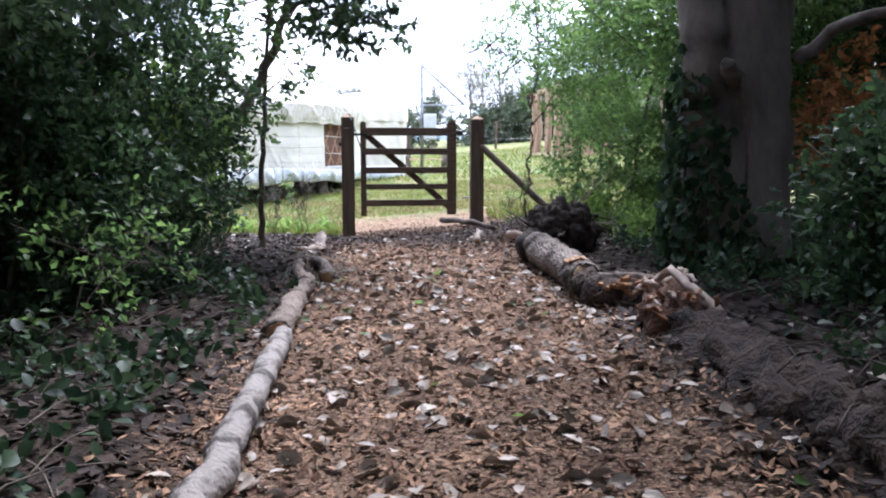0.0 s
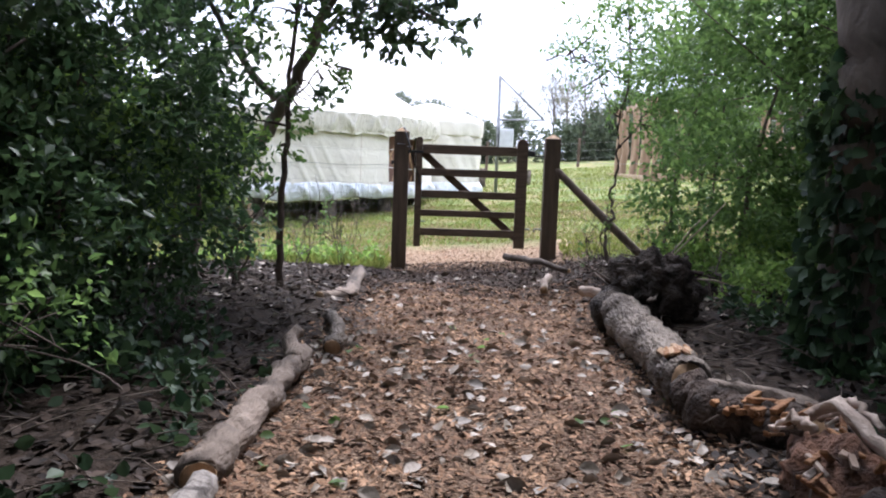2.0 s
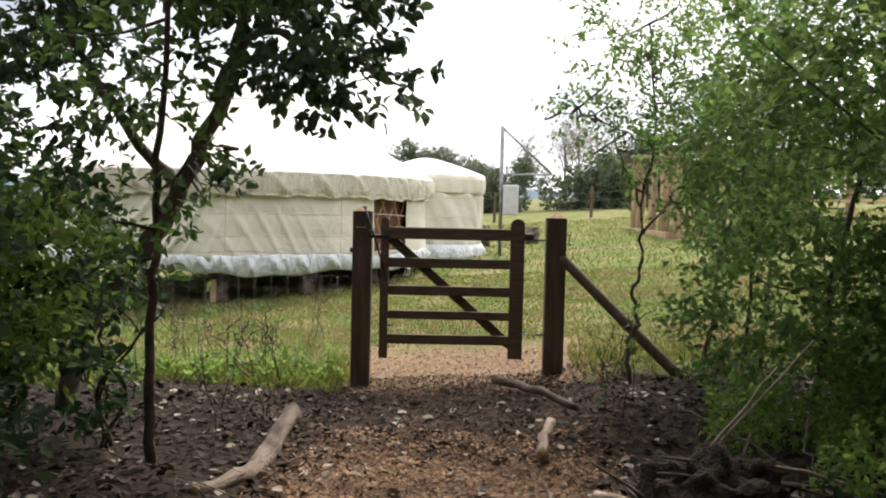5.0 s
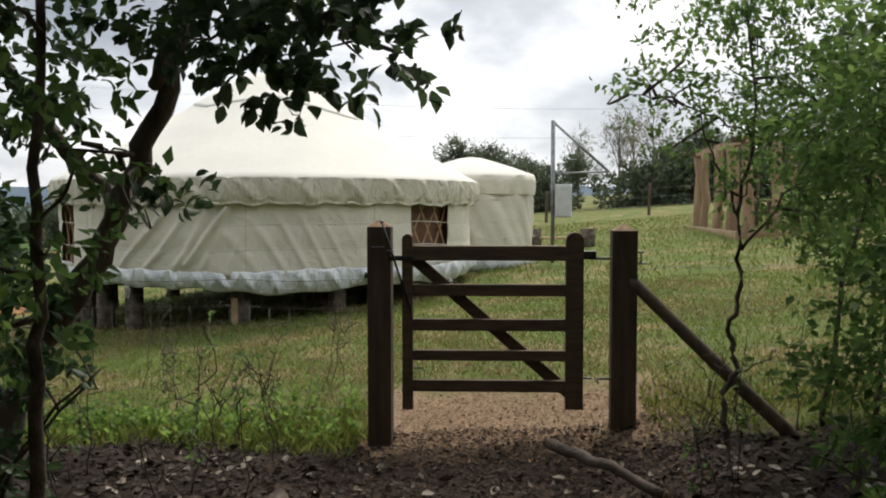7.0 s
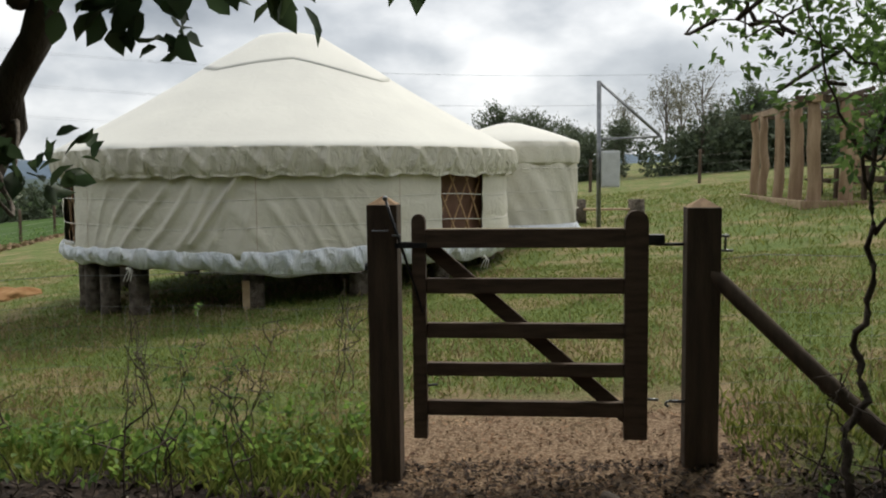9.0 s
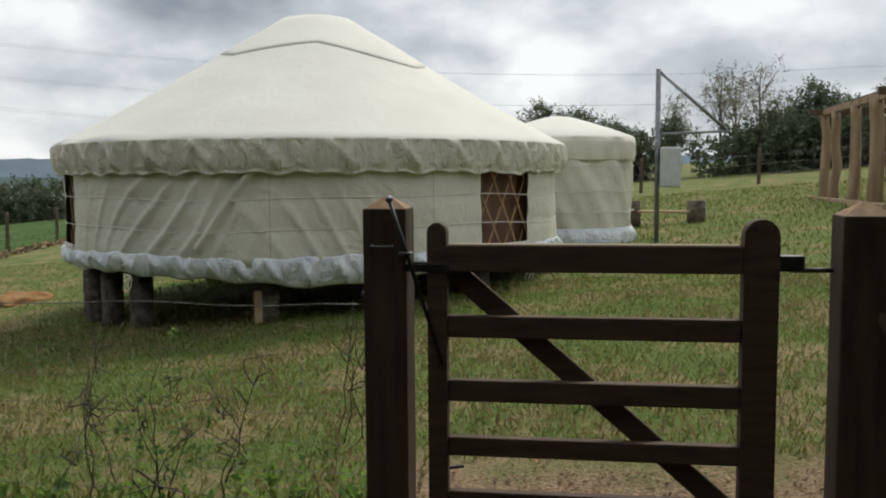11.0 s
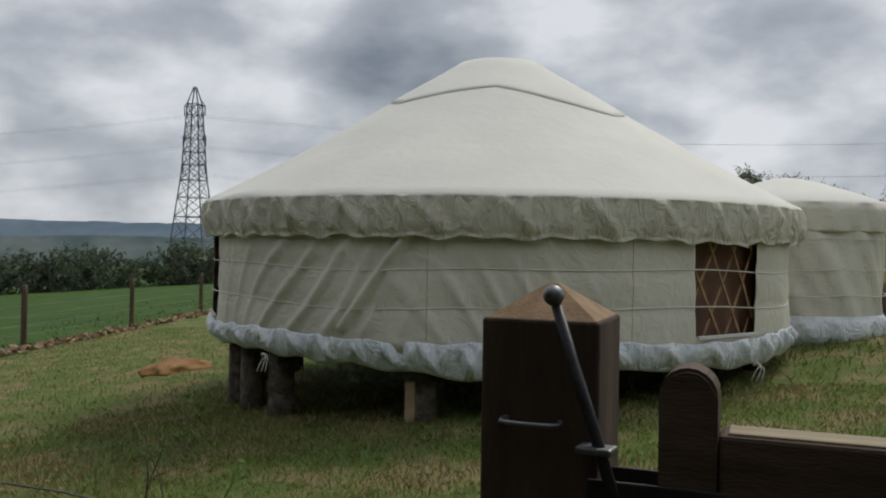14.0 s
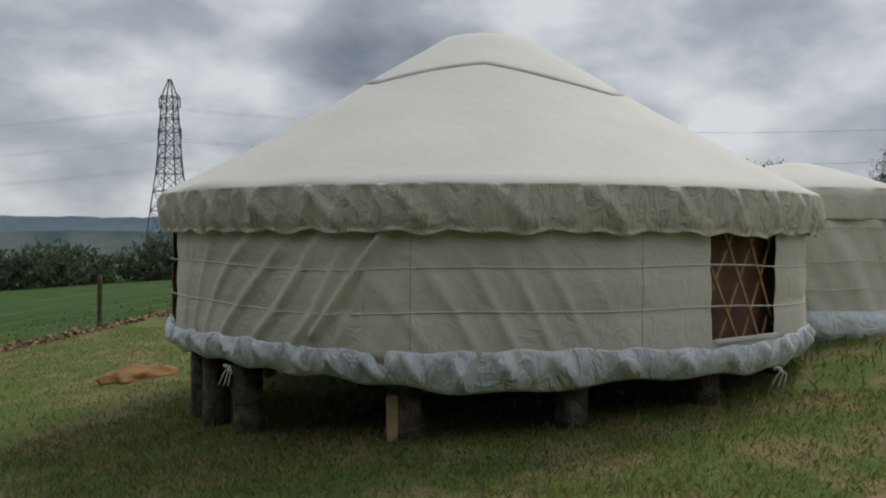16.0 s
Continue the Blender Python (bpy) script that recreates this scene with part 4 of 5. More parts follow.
flat_bits(52000, 1, (-1.6, 1.6), (0.6, 9.9), 0.018, 0.06, 0.35, CHIPS, "wood_chips", "brown wood chips covering the path", lambda x, y, r: on_path(x, y, 0.98 + r.normal(0, .08, len(x))))
flat_bits(16000, 2, (-2.4, 1.8), (9.2, 11.9), 0.02, 0.06, 0.4, MULCH, "mulch", "dark leafy mulch before the gate", lambda x, y, r: np.abs(x + 0.3) < 1.5 + r.normal(0, .2, len(x)))
flat_bits(30000, 3, (-5.0, 4.2), (0.3, 11.5), 0.035, 0.09, 0.55, BROWNLEAF_SHADED, "leaf_litter", "brown leaf litter on the woodland floor, tree shade in its colour", lambda x, y, r: ~on_path(x, y, 0.85 + r.normal(0, .1, len(x))))
flat_bits(6000, 7, (-1.5, 1.0), (11.0, 13.3), 0.015, 0.045, 0.4, CHIPS, "wood_chips", "pale wood chips worn into the gateway", lambda x, y, r: (np.abs(x + 0.35) < 1.0 + r.normal(0, .15, len(x))) & (y < 12.8 + r.normal(0, .2, len(x))))
rs = np.random.default_rng(4)
n = 3600
x, y = rs.uniform(-2.6, 2.8, n), rs.uniform(0.5, 11.0, n) 
ok = rs.uniform(0, 1, n) < np.where(on_path(x, y, 1.0), np.where(y < 7, 0.85, 0.4), np.where(y < 7, 0.14, 0.4))
x, y = x[ok], y[ok]
a = rs.uniform(0, 6.28, len(x))
v, f = leaves(np.stack([x, y, height(x, y) + 0.016], 1), np.stack([np.cos(a), np.sin(a), rs.normal(0.05, .12, len(x))], 1), 0.078, 6, width=0.58, droop=0.15, broad=True)
tagged(new("fallen_leaves", mesh_of("fallen_leaves", v, f, DEADLEAF)), "pale grey dead leaves scattered on the path", "leaves", kind="stuff")


rs = np.random.default_rng(91)
tw = []
for k in range(240):
    side = k % 2
    y = rs.uniform(1.8, 8.5)
    x = float(path_mid(y)) + (rs.uniform(1.05, 2.4) if side else -rs.uniform(0.95, 2.2))
    a, L = rs.uniform(0, 3.14), rs.uniform(0.15, 0.6)
    d = np.array([math.cos(a), math.sin(a), 0]) * L / 2
    c = np.array([x, y, hz(x, y) + rs.uniform(0.01, 0.08)])
    tw.append((curve_pts([c - d, c + (rs.normal(0, .03), rs.normal(0, .03), rs.uniform(0, .08)), c + d], 6), np.linspace(0.004, 0.0015, 6)))
thing("twig_litter", "thin dead twigs strewn over the woodland floor", "twigs", tubes("twig_litter", tw, DRYTWIG, 5), kind="stuff")

for label, lo, hi, count, seed in (("low dark ivy and bramble shoots beside the birch log", (-3.2, 1.6), (-1.0, 6.4), 620, 95), ("low dark ivy and bramble shoots behind the fallen logs", (1.55, 1.8), (3.0, 8.0), 420, 96)):
    rs = np.random.default_rng(seed)
    O = rs.uniform(lo, hi, (count, 2))
    clump = np.sin(2.7 * O[:, 0] + 1.1 * O[:, 1] + seed) * np.sin(2.2 * O[:, 1] - O[:, 0])
    O = O[clump + rs.normal(0, 0.3, count) > -0.1]
    v, f = sprays(np.c_[O, height(O[:, 0], O[:, 1]) + 0.02], np.c_[rs.normal(0, 0.7, (len(O), 2)), rs.uniform(0.2, 1.0, len(O))], 9, 0.2, 0.06, seed, broad=True, width=0.75)
    tagged(new("ground_ivy", mesh_of("ground_ivy", v, f, LEAF_IVY)), label, "ivy", kind="stuff")


# ---- grass ----
def grass_patch(n, seed, xr, yr, h0, h1, material, name, label, keep=None):
    rs = np.random.default_rng(seed)
    x, y = rs.uniform(*xr, n), rs.uniform(*yr, n)
    if keep is not None:
        ok = keep(x, y, rs)
        x, y = x[ok], y[ok]
    m = len(x)
    a = rs.uniform(0, 6.28, m)
    lean = rs.uniform(0.1, 0.9, m)
    way = np.stack([np.cos(a) * lean, np.sin(a) * lean, np.ones(m)], 1)
    hgt = rs.uniform(h0, h1, m)
    v, f = leaves(np.stack([x, y, height(x, y) - 0.005], 1), way, hgt, seed + 1, width=0.09, droop=0.5)
    return tagged(new(name, mesh_of(name, v, f, material)), label, "grass", kind="stuff")


SPOTS = np.random.default_rng(88).uniform((-9, 12, 0.2), (5, 20, 0.75), (70, 3))


def strawy(x, y, r):
    """True inside scattered uneven patches."""
    d = np.min(np.hypot((x[:, None] - SPOTS[:, 0]) / 1.8, y[:, None] - SPOTS[:, 1]) / SPOTS[:, 2], axis=1)
    return d + r.normal(0, .25, len(x)) < 0.9


out_gate = lambda x, y: ~((np.abs(x + 0.35) < 1.1) & (y < 13.0))
grass_patch(90000, 11, (-9, 5), (11.8, 20), 0.025, 0.065, GRASS, "grass", "short mown grass of the field", lambda x, y, r: out_gate(x, y))
grass_patch(32000, 12, (-9, 5), (12.0, 20), 0.03, 0.10, STRAW, "straw", "dry cut grass lying on the field", lambda x, y, r: strawy(x, y, r) & out_gate(x, y))
grass_patch(12000, 13, (-6, -1.4), (11.0, 12.5), 0.05, 0.14, GRASS, "grass", "longer rough grass along the fence", lambda x, y, r: np.abs(y - 11.8) < np.abs(r.normal(0, .55, len(x))))
grass_patch(11000, 14, (0.62, 4.5), (11.3, 13.4), 0.04, 0.10, GRASS, "grass", "longer green grass by the strut", lambda x, y, r: np.abs(y - 12.1) < np.abs(r.normal(0, .5, len(x))))
grass_patch(34000, 16, (-22, -9), (12, 30), 0.03, 0.08, GRASS, "grass", "short field grass beside the yurt")
grass_patch(26000, 15, (-9, 12), (20, 40), 0.06, 0.14, GRASS, "grass", "field grass beyond the yurt")
O = np.stack([np.random.default_rng(3).uniform(-5.4, -1.5, 190), np.random.default_rng(4).normal(11.75, 0.32, 190)], 1)
v, f = sprays(np.c_[O, height(O[:, 0], O[:, 1])], np.tile((0, 0, 1.0), (190, 1)), 12, 0.2, 0.055, 77, broad=True, width=0.6)
tagged(new("nettles", mesh_of("nettles", v, f, LEAF_BRIGHT)), "green nettles and weeds along the fence", "weeds", kind="stuff")


# ---- gate, posts and fence ----
def post(name, label, x, y, foot, top, w, turn):
    ob = thing(name, label, "gate post", m=pose(x, y, 0, 0, 0, turn), group="gate posts")
    bm = bmesh.new()
    box(bm, -w / 2, w / 2, -w / 2, w / 2, foot - 0.12, top - 0.048, 0.005)
    part("shaft", finish(bm, "shaft", POST_WOOD), ob)
    bm = bmesh.new()
    e = w / 2 - 0.001
    base = [bm.verts.new((sx * e, sy * e, top - 0.051)) for sx, sy in ((-1, -1), (1, -1), (1, 1), (-1, 1))]
    apex = [bm.verts.new((sx * 0.008, sy * 0.008, top)) for sx, sy in ((-1, -1), (1, -1), (1, 1), (-1, 1))]
    for k in range(4):
        bm.faces.new((base[k], base[(k + 1) % 4], apex[(k + 1) % 4], apex[k]))
    bm.faces.new(apex)
    bm.faces.new(base[::-1])
    part("cap", finish(bm, "cap", CUT_WOOD), ob, "pale weathered pyramid cut top")
    return ob


post_l = post("gate_post", "square dark timber hanging post with pyramid top", -1.275, 11.655, -0.20, 1.474, 0.17, 7)
post_r = post("gate_post", "square dark timber latch post with pyramid top", 0.457, 11.76, 0.09, 1.45, 0.175, 4)
part("staple", tubes("staple", [(curve_pts([(-0.045, -0.083, 1.285), (-0.045, -0.105, 1.282), (0.03, -0.105, 1.282), (0.03, -0.083, 1.285)], 12), 0.004)], STEEL, 6), post_l)
bm = bmesh.new()
bmesh.ops.create_cone(bm, segments=20, radius1=0.024, radius2=0.018, depth=0.03, cap_ends=True, matrix=Matrix.Translation((-0.1, 0.02, 1.07)) @ Euler((0, math.pi / 2, 0)).to_matrix().to_4x4())
part("insulator", finish(bm, "insulator", PLASTIC_BLACK, True), post_l, "black plastic wire insulator")
part("latch_catch", tubes("latch_catch", [(np.array([(0.088, -0.02, 1.25), (0.135, -0.04, 1.25)]), 0.007), (np.array([(0.088, 0.0, 1.17), (0.16, -0.01, 1.17)]), 0.007), (np.array([(0.12, 0, 1.17), (0.12, -0.02, 1.26)]), 0.006)], STEEL, 8), post_r)
part("eye_bolt", tubes("eye_bolt", [(np.array([(-0.17, -0.06, 0.36), (-0.085, -0.06, 0.36)]), 0.009), (curve_pts([(-0.17, -0.06, 0.36), (-0.19, -0.06, 0.345), (-0.17, -0.06, 0.33)], 6), 0.007)], STEEL, 8), post_r)

gate = thing("timber_gate", "closed five-bar dark timber field gate with diagonal brace", "gate", m=pose(-1.065, 11.62, 0, 0, 0, 7.2))
W = 1.19


def stile(x, w, z0, z1):
    bm = bmesh.new()
    n = 10
    prof = [(-w / 2, z0), (w / 2, z0)] + [(w / 2 * math.cos(math.pi * k / n), z1 - w / 2 + w / 2 * math.sin(math.pi * k / n)) for k in range(n + 1)]
    a = [bm.verts.new((x + px, -0.036, pz)) for px, pz in prof]
    c = [bm.verts.new((x + px, 0.036, pz)) for px, pz in prof]
    bm.faces.new(a)
    bm.faces.new(c[::-1])
    for k in range(len(a)):
        bm.faces.new((a[k], c[k], c[(k + 1) % len(a)], a[(k + 1) % len(a)]))
    bmesh.ops.bevel(bm, geom=[e for e in bm.edges if abs(e.verts[0].co.y - e.verts[1].co.y) < 1e-5], offset=0.005, segments=2, affect="EDGES")
    return finish(bm, "stile", GATE_WOOD)


part("hanging_stile", stile(0, 0.075, 0.11, 1.372), gate)
part("closing_stile", stile(W, 0.125, 0.12, 1.385), gate)
for z0, z1, d in ((1.185, 1.288, 0.035), (0.93, 1.015, 0.022), (0.68, 0.765, 0.022), (0.465, 0.54, 0.022), (0.24, 0.325, 0.022)):
    part("rail", box_mesh("rail", GATE_WOOD, 0.039, W - 0.064, -d, d, z0, z1, bevel=0.006), gate)
# thin pale strip painting the bright line of light along the worn top rail
part("rail_edge", box_mesh("rail_edge", WORN_LIT_WOOD, 0.05, W - 0.075, -0.029, 0.029, 1.286, 1.291, bevel=0.002), gate, "weathered upper edge, light from above painted pale")
bm = bmesh.new()
m = Matrix.Translation((0.60, 0.036, 0.71)) @ Euler((0, math.atan2(0.94, 1.08), 0)).to_matrix().to_4x4()
box(bm, -0.76, 0.76, -0.013, 0.013, -0.042, 0.042, 0.005, m)
part("brace", finish(bm, "brace", GATE_WOOD), gate)
part("hinge", box_mesh("hinge", BLACK_IRON, -0.13, 0.05, -0.044, -0.037, 1.185, 1.215, bevel=0.002), gate)
part("hinge", box_mesh("hinge", BLACK_IRON, -0.13, 0.05, 0.037, 0.043, 1.185, 1.215, bevel=0.002), gate)
part("hinge_pin", tubes("hinge_pin", [(np.array([(-0.035, 0.0, 0.40), (0.09, 0.05, 0.40)]), 0.007)], BLACK_IRON, 8), gate)
part("latch", box_mesh("latch", BLACK_IRON, W + 0.055, W + 0.15, -0.03, 0.02, 1.195, 1.255, bevel=0.008), gate)
part("latch_bar", tubes("latch_bar", [(np.array([(W + 0.1, -0.01, 1.2), (W + 0.31, 0.0, 1.2)]), 0.009)], BLACK_IRON, 8), gate)
part("latch_bolt", tubes("latch_bolt", [(np.array([(W + 0.06, -0.03, 0.35), (W + 0.12, -0.04, 0.35)]), 0.008)], STEEL, 8), gate)
# sprung closing rod
spring = thing("gate_closer", "thin black sprung steel rod with ball end", "gate closer")
part("rod", tubes("rod", [(np.array([(-1.234, 11.549, 1.455), (-1.167, 11.555, 1.25), (-1.035, 11.575, 0.83)]), np.array([.0075, .0085, .006]))], BLACK_IRON, 10), spring)
bm = bmesh.new()
bmesh.ops.create_uvsphere(bm, u_segments=20, v_segments=12, radius=0.0145, matrix=Matrix.Translation((-1.236, 11.549, 1.462)))
part("ball", finish(bm, "ball", STEEL, True), spring, "dull steel ball")
part("bracket", box_mesh("bracket", STEEL, -1.20, -1.15, 11.54, 11.575, 1.252, 1.262, bevel=0.003), spring)

bm = bmesh.new()
thing("strut", "slanting round timber strut bracing the latch post", "fence strut", tubes("strut", [(curve_pts([(0.50, 11.72, 1.06), (1.0, 11.5, 0.58), (1.62, 11.25, 0.0)], 12), np.linspace(0.043, 0.047, 12))], POST_WOOD, 14, 0.02, 3))


def fence(name, label, x0, x1, y0, y1, tops, mesh_top, mesh_n, gap):
    ob = thing(name, label, "wire fence")
    n = 24

    def strand(hgt, r, sag=0.0):
        xs, ys = np.linspace(x0, x1, n), np.linspace(y0, y1, n)
        p = np.stack([xs, ys, height(xs, ys) * 0.5 + hgt - sag * np.sin(np.linspace(0, math.pi, n)) + 0.006 * np.sin(np.arange(n) * 1.7)], 1)
        return (p, r)
    for t in tops:
        part("wire", tubes("wire", [strand(t, 0.0022, 0.03)], WIRE, 5), ob)
    for k in range(mesh_n):
        part("wire", tubes("wire", [strand(mesh_top * (1 - k / mesh_n) + 0.05, 0.0011)], WIRE, 5), ob)
    up = []
    m = int(abs(x1 - x0) / gap)
    for k in range(1, m):
        f = k / m
        x, y = x0 + (x1 - x0) * f, y0 + (y1 - y0) * f
        z = hz(x, y) * 0.5
        up.append((np.array([(x, y, z + 0.03), (x + 0.004 * math.sin(k), y, z + mesh_top * 0.5), (x, y, z + mesh_top + 0.05)]), 0.0009))
    tagged(part("stay_wire", tubes("stay_wire", up, WIRE, 4), ob), kind="stuff")
    return ob


fence("wire_fence", "thin stock netting fence with a plain top wire", -1.35, -6.6, 11.66, 11.2, (1.12,), 0.86, 7, 0.15)
fence("wire_fence", "thin stock netting fence beside the latch post", 0.56, 5.6, 11.8, 11.9, (1.1,), 0.86, 7, 0.15)


def round_post(name, label, x, y, hgt, r, mt, cat="fence post", group="field fence posts", seed=0):
    z = hz(x, y)
    return thing(name, label, cat, tubes(name, [(curve_pts([(x, y, z - 0.1), (x + 0.01, y, z + hgt / 2), (x + 0.015, y, z + hgt)], 7), np.linspace(r, r * 0.93, 7))], mt, 12, 0.03, seed), group=group)


round_post("fence_post", "round timber fence post in the grass", -6.7, 11.2, 1.25, 0.05, POST_WOOD)
round_post("fence_post", "round timber fence post in the shrubs", 5.7, 11.9, 1.25, 0.05, POST_WOOD)


# ---- yurt ----
YX, YY, YR = -5.69, 21.14, 3.70
EAVE, WALL0 = 2.0, 0.60
yurt = thing("yurt", "large round off-white canvas yurt with conical roof", "yurt", m=pose(YX, YY, 0))


def ridge_fold(u):
    s = np.abs(((u + 0.5) % 1.0) - 0.5) * 2
    return np.exp(-(s / 0.28) ** 2)


def wall_r(a, z):
    """Radius of the wall cloth at angle a in degrees and height z: taut ropes, slanting folds."""
    u = np.radians(a) * YR
    left = np.exp(-((a + 96) / 20.0) ** 2)
    mid = np.exp(-((a + 66) / 16.0) ** 2)
    slant = ridge_fold((u + (0.55 + 0.25 * np.sin(u * 1.7)) * (1.66 - z)) * 2.6 + 0.45 * np.sin(u * 2.3))
    slant2 = ridge_fold((u - 0.7 * (1.66 - z)) * 2.3 + 0.5 * np.sin(u * 1.9 + 1))
    main = np.exp(-((u - (np.radians(-78.5) * YR) + 0.72 * (1.66 - z)) / 0.045) ** 2) * (z < 1.68) * (z > 0.7)
    r = YR + 0.05 * left * slant * smooth(0.5, 0.7, z) * (1 - smooth(1.35, 1.7, z)) + 0.03 * mid * slant2 * (1 - smooth(1.1, 1.6, z)) + 0.075 * main
    r = r + 0.012 * np.sin(u * 2.2 + z * 2) + 0.009 * np.sin(u * 6.7 - z * 3)
    for zr in (0.93, 1.30):
        r = r - 0.012 * np.exp(-((z - zr) / 0.07) ** 2)
    return r


def ring(name, a_s, rows, material, parent, label="", skip=None, close=True, solid=0.0):
    """A sheet round the yurt; rows: functions of the angles to (radius, z)."""
    n = len(a_s)
    V = []
    for fn in rows:
        r, z = fn(a_s)
        V.append(np.stack([r * np.cos(np.radians(a_s)), r * np.sin(np.radians(a_s)), z + 0 * r], 1))
    V = np.concatenate(V)
    Fq = []
    for k in range(len(rows) - 1):
        for c in range(n if close else n - 1):
            d = (c + 1) % n
            if skip and skip(a_s[c], k):
                continue
            Fq.append((k * n + c, k * n + d, (k + 1) * n + d, (k + 1) * n + c))
    ob = part(name, mesh_of(name, V, np.array(Fq), material, True), parent, label)
    if solid:
        md = ob.modifiers.new("thickness", "SOLIDIFY")
        md.thickness = solid
    return ob


A = np.arange(-180, 180, 0.36)
WINS = ((-33.5, -18.0), (-139.0, -127.5), (60, 75))
WZ0, WZ1 = 0.66, 1.66
zs = [WALL0 - 0.1, WALL0, WZ0] + list(np.linspace(WZ0 + 0.04, WZ1 - 0.04, 24)) + [WZ1, 1.8, 1.95]
ring("wall", A, [(lambda a, z=z: (wall_r(a, np.full_like(a, z)), z)) for z in zs], CANVAS, yurt, "off-white canvas wall with slanting folds",
     skip=lambda a, k: any(w0 <= a < w1 for w0, w1 in WINS) and WZ0 - 1e-6 <= zs[k] < WZ1 - 1e-6, solid=-0.004)


rs = np.random.default_rng(77)
PH = rs.uniform(0, 6.28, 8)


def ruffle(a, k):
    u = np.radians(a) * YR
    return np.sin(u * 13.1 + PH[0] + 2.3 * np.sin(u * 1.3)) * 0.5 + np.sin(u * 23.3 + PH[1] + 3 * np.sin(u * 0.9)) * 0.35 + np.sin(u * 41 + PH[2]) * 0.16 * k


def val_row(f):
    def fn(a):
        u = np.radians(a) * YR
        fold = ruffle(a, 1.0)
        pinch = np.maximum(0, np.sin(u * 19 + 4.2 * np.sin(u * 1.1 + 1) + f * 1.9)) ** 3
        pinch2 = np.maximum(0, np.sin(u * 10.4 - f * 3.0 + PH[4] + 3.8 * np.sin(u * 0.7))) ** 4
        amp = 0.003 + 0.044 * math.sin(math.pi * min(1, f * 1.08)) ** 0.8 + 0.010 * f
        r = 3.845 - 0.05 * f + 0.03 * math.sin(math.pi * f) + amp * (0.45 * fold + 0.9 * pinch + 0.8 * pinch2 - 0.5)
        hem = 0.012 * np.sin(u * 9.1 + PH[3] + 2 * np.sin(u)) + 0.014 * np.sin(u * 15.4 + PH[5]) + 0.03 * np.exp(-((a + 26) / 5) ** 2) * -1
        if f > 0.97:
            r = r + 0.004 + 0.014 * np.sin(u * 22 + PH[6])
        elif f > 0.86:
            r = r - 0.012
        return r, EAVE - 0.005 - f * 0.40 + f * hem
    return fn


ring("valance", A, [val_row(f) for f in (0, .05, .12, .2, .3, .4, .5, .6, .7, .8, .88, .93, .98, 1.0)], VALANCE, yurt, "gathered canvas valance with a puckered hem", solid=-0.005)


def roof_row(r, z, w=0.0):
    def fn(a):
        u = np.radians(a)
        pan = 0.010 * np.abs(np.sin(u * 10)) * (r / 3.85)
        ru = w * np.sin(np.radians(a) * YR * 6 + 2 * np.sin(u * 5)) * np.exp(-((a + 125) / 30) ** 2)
        return np.full_like(a, r), z - pan * 0.7 + ru
    return fn


PROFILE = ((3.846, EAVE - 0.005), (3.83, EAVE + 0.02), (3.70, EAVE + 0.085), (3.4, EAVE + 0.25), (3.0, EAVE + 0.47), (2.6, EAVE + 0.70), (2.2, EAVE + 0.94), (1.8, EAVE + 1.18), (1.6, EAVE + 1.31), (1.3, EAVE + 1.50), (0.8, EAVE + 1.80), (0.54, EAVE + 1.965))
ring("roof", A, [roof_row(r, z, 0.012 * smooth(2.8, 3.6, r) if 3 < r < 3.84 else 0.0) for r, z in PROFILE], CANVAS_ROOF, yurt, "taut cream canvas roof")
# crown cover: its hem dips between its corners
def cap_row(f, lift=0.004):
    def fn(a):
        s = np.abs(((a + 66 + 45) % 90) - 45) / 45.0
        low = 1.38 + 0.30 * s + 0.28 * np.exp(-((a + 18) / 34.0) ** 2)
        r = 0.54 + (low - 0.54) * f
        z = np.interp(r, [p[0] for p in PROFILE[::-1]], [p[1] for p in PROFILE[::-1]]) + lift + 0.003 * f
        return r, z
    return fn


ring("crown_cover", A, [(lambda a: (np.full_like(a, 0.001), EAVE + 2.01)), (lambda a: (np.full_like(a, 0.42), EAVE + 1.995))] + [cap_row(f) for f in (0, .15, .3, .45, .6, .75, .9, 1.0)], CANVAS_ROOF, yurt, "cream canvas crown cover", solid=-0.002)


def skirt_row(f):
    def fn(a):
        u = np.radians(a) * YR
        low = 0.33 - 0.05 * np.exp(-((a + 68) / 14) ** 2) + 0.07 * np.exp(-((a + 112) / 12) ** 2) + 0.02 * np.sin(u * 2.1 + 1) + 0.018 * np.sin(u * 7.7 + 2 * np.sin(u))
        top = WALL0 + 0.02 + 0.02 * np.sin(u * 1.9 + 2) + 0.012 * np.sin(u * 12.3)
        z = top + (low - top) * f
        puff = math.sin(math.pi * min(1.0, 0.1 + f * 0.9))
        fold = np.maximum(0, np.sin(u * 14 + 3.0 * np.sin(u * 1.2) - f * 2.2)) ** 2
        f2 = np.maximum(0, np.sin(u * 23 + 4 * np.sin(u * 0.8) + f * 2.6)) ** 3
        return YR + 0.012 + puff * (0.025 + 0.065 * fold + 0.035 * f2) - 0.05 * f * f, z
    return fn


ring("skirt", A, [skirt_row(f) for f in np.linspace(0, 1, 12)], SKIRT, yurt, "silvery white plastic groundsheet skirt", solid=-0.004)


def seam(a0):
    p = [(float(wall_r(np.array([a0]), np.array([z]))[0]) + 0.003, z) for z in np.linspace(0.62, 1.6, 14)]
    return part("seam", tubes("seam", [(np.array([(r * math.cos(radians(a0)), r * math.sin(radians(a0)), z) for r, z in p]), 0.0035)], LATTICE, 5), yurt)


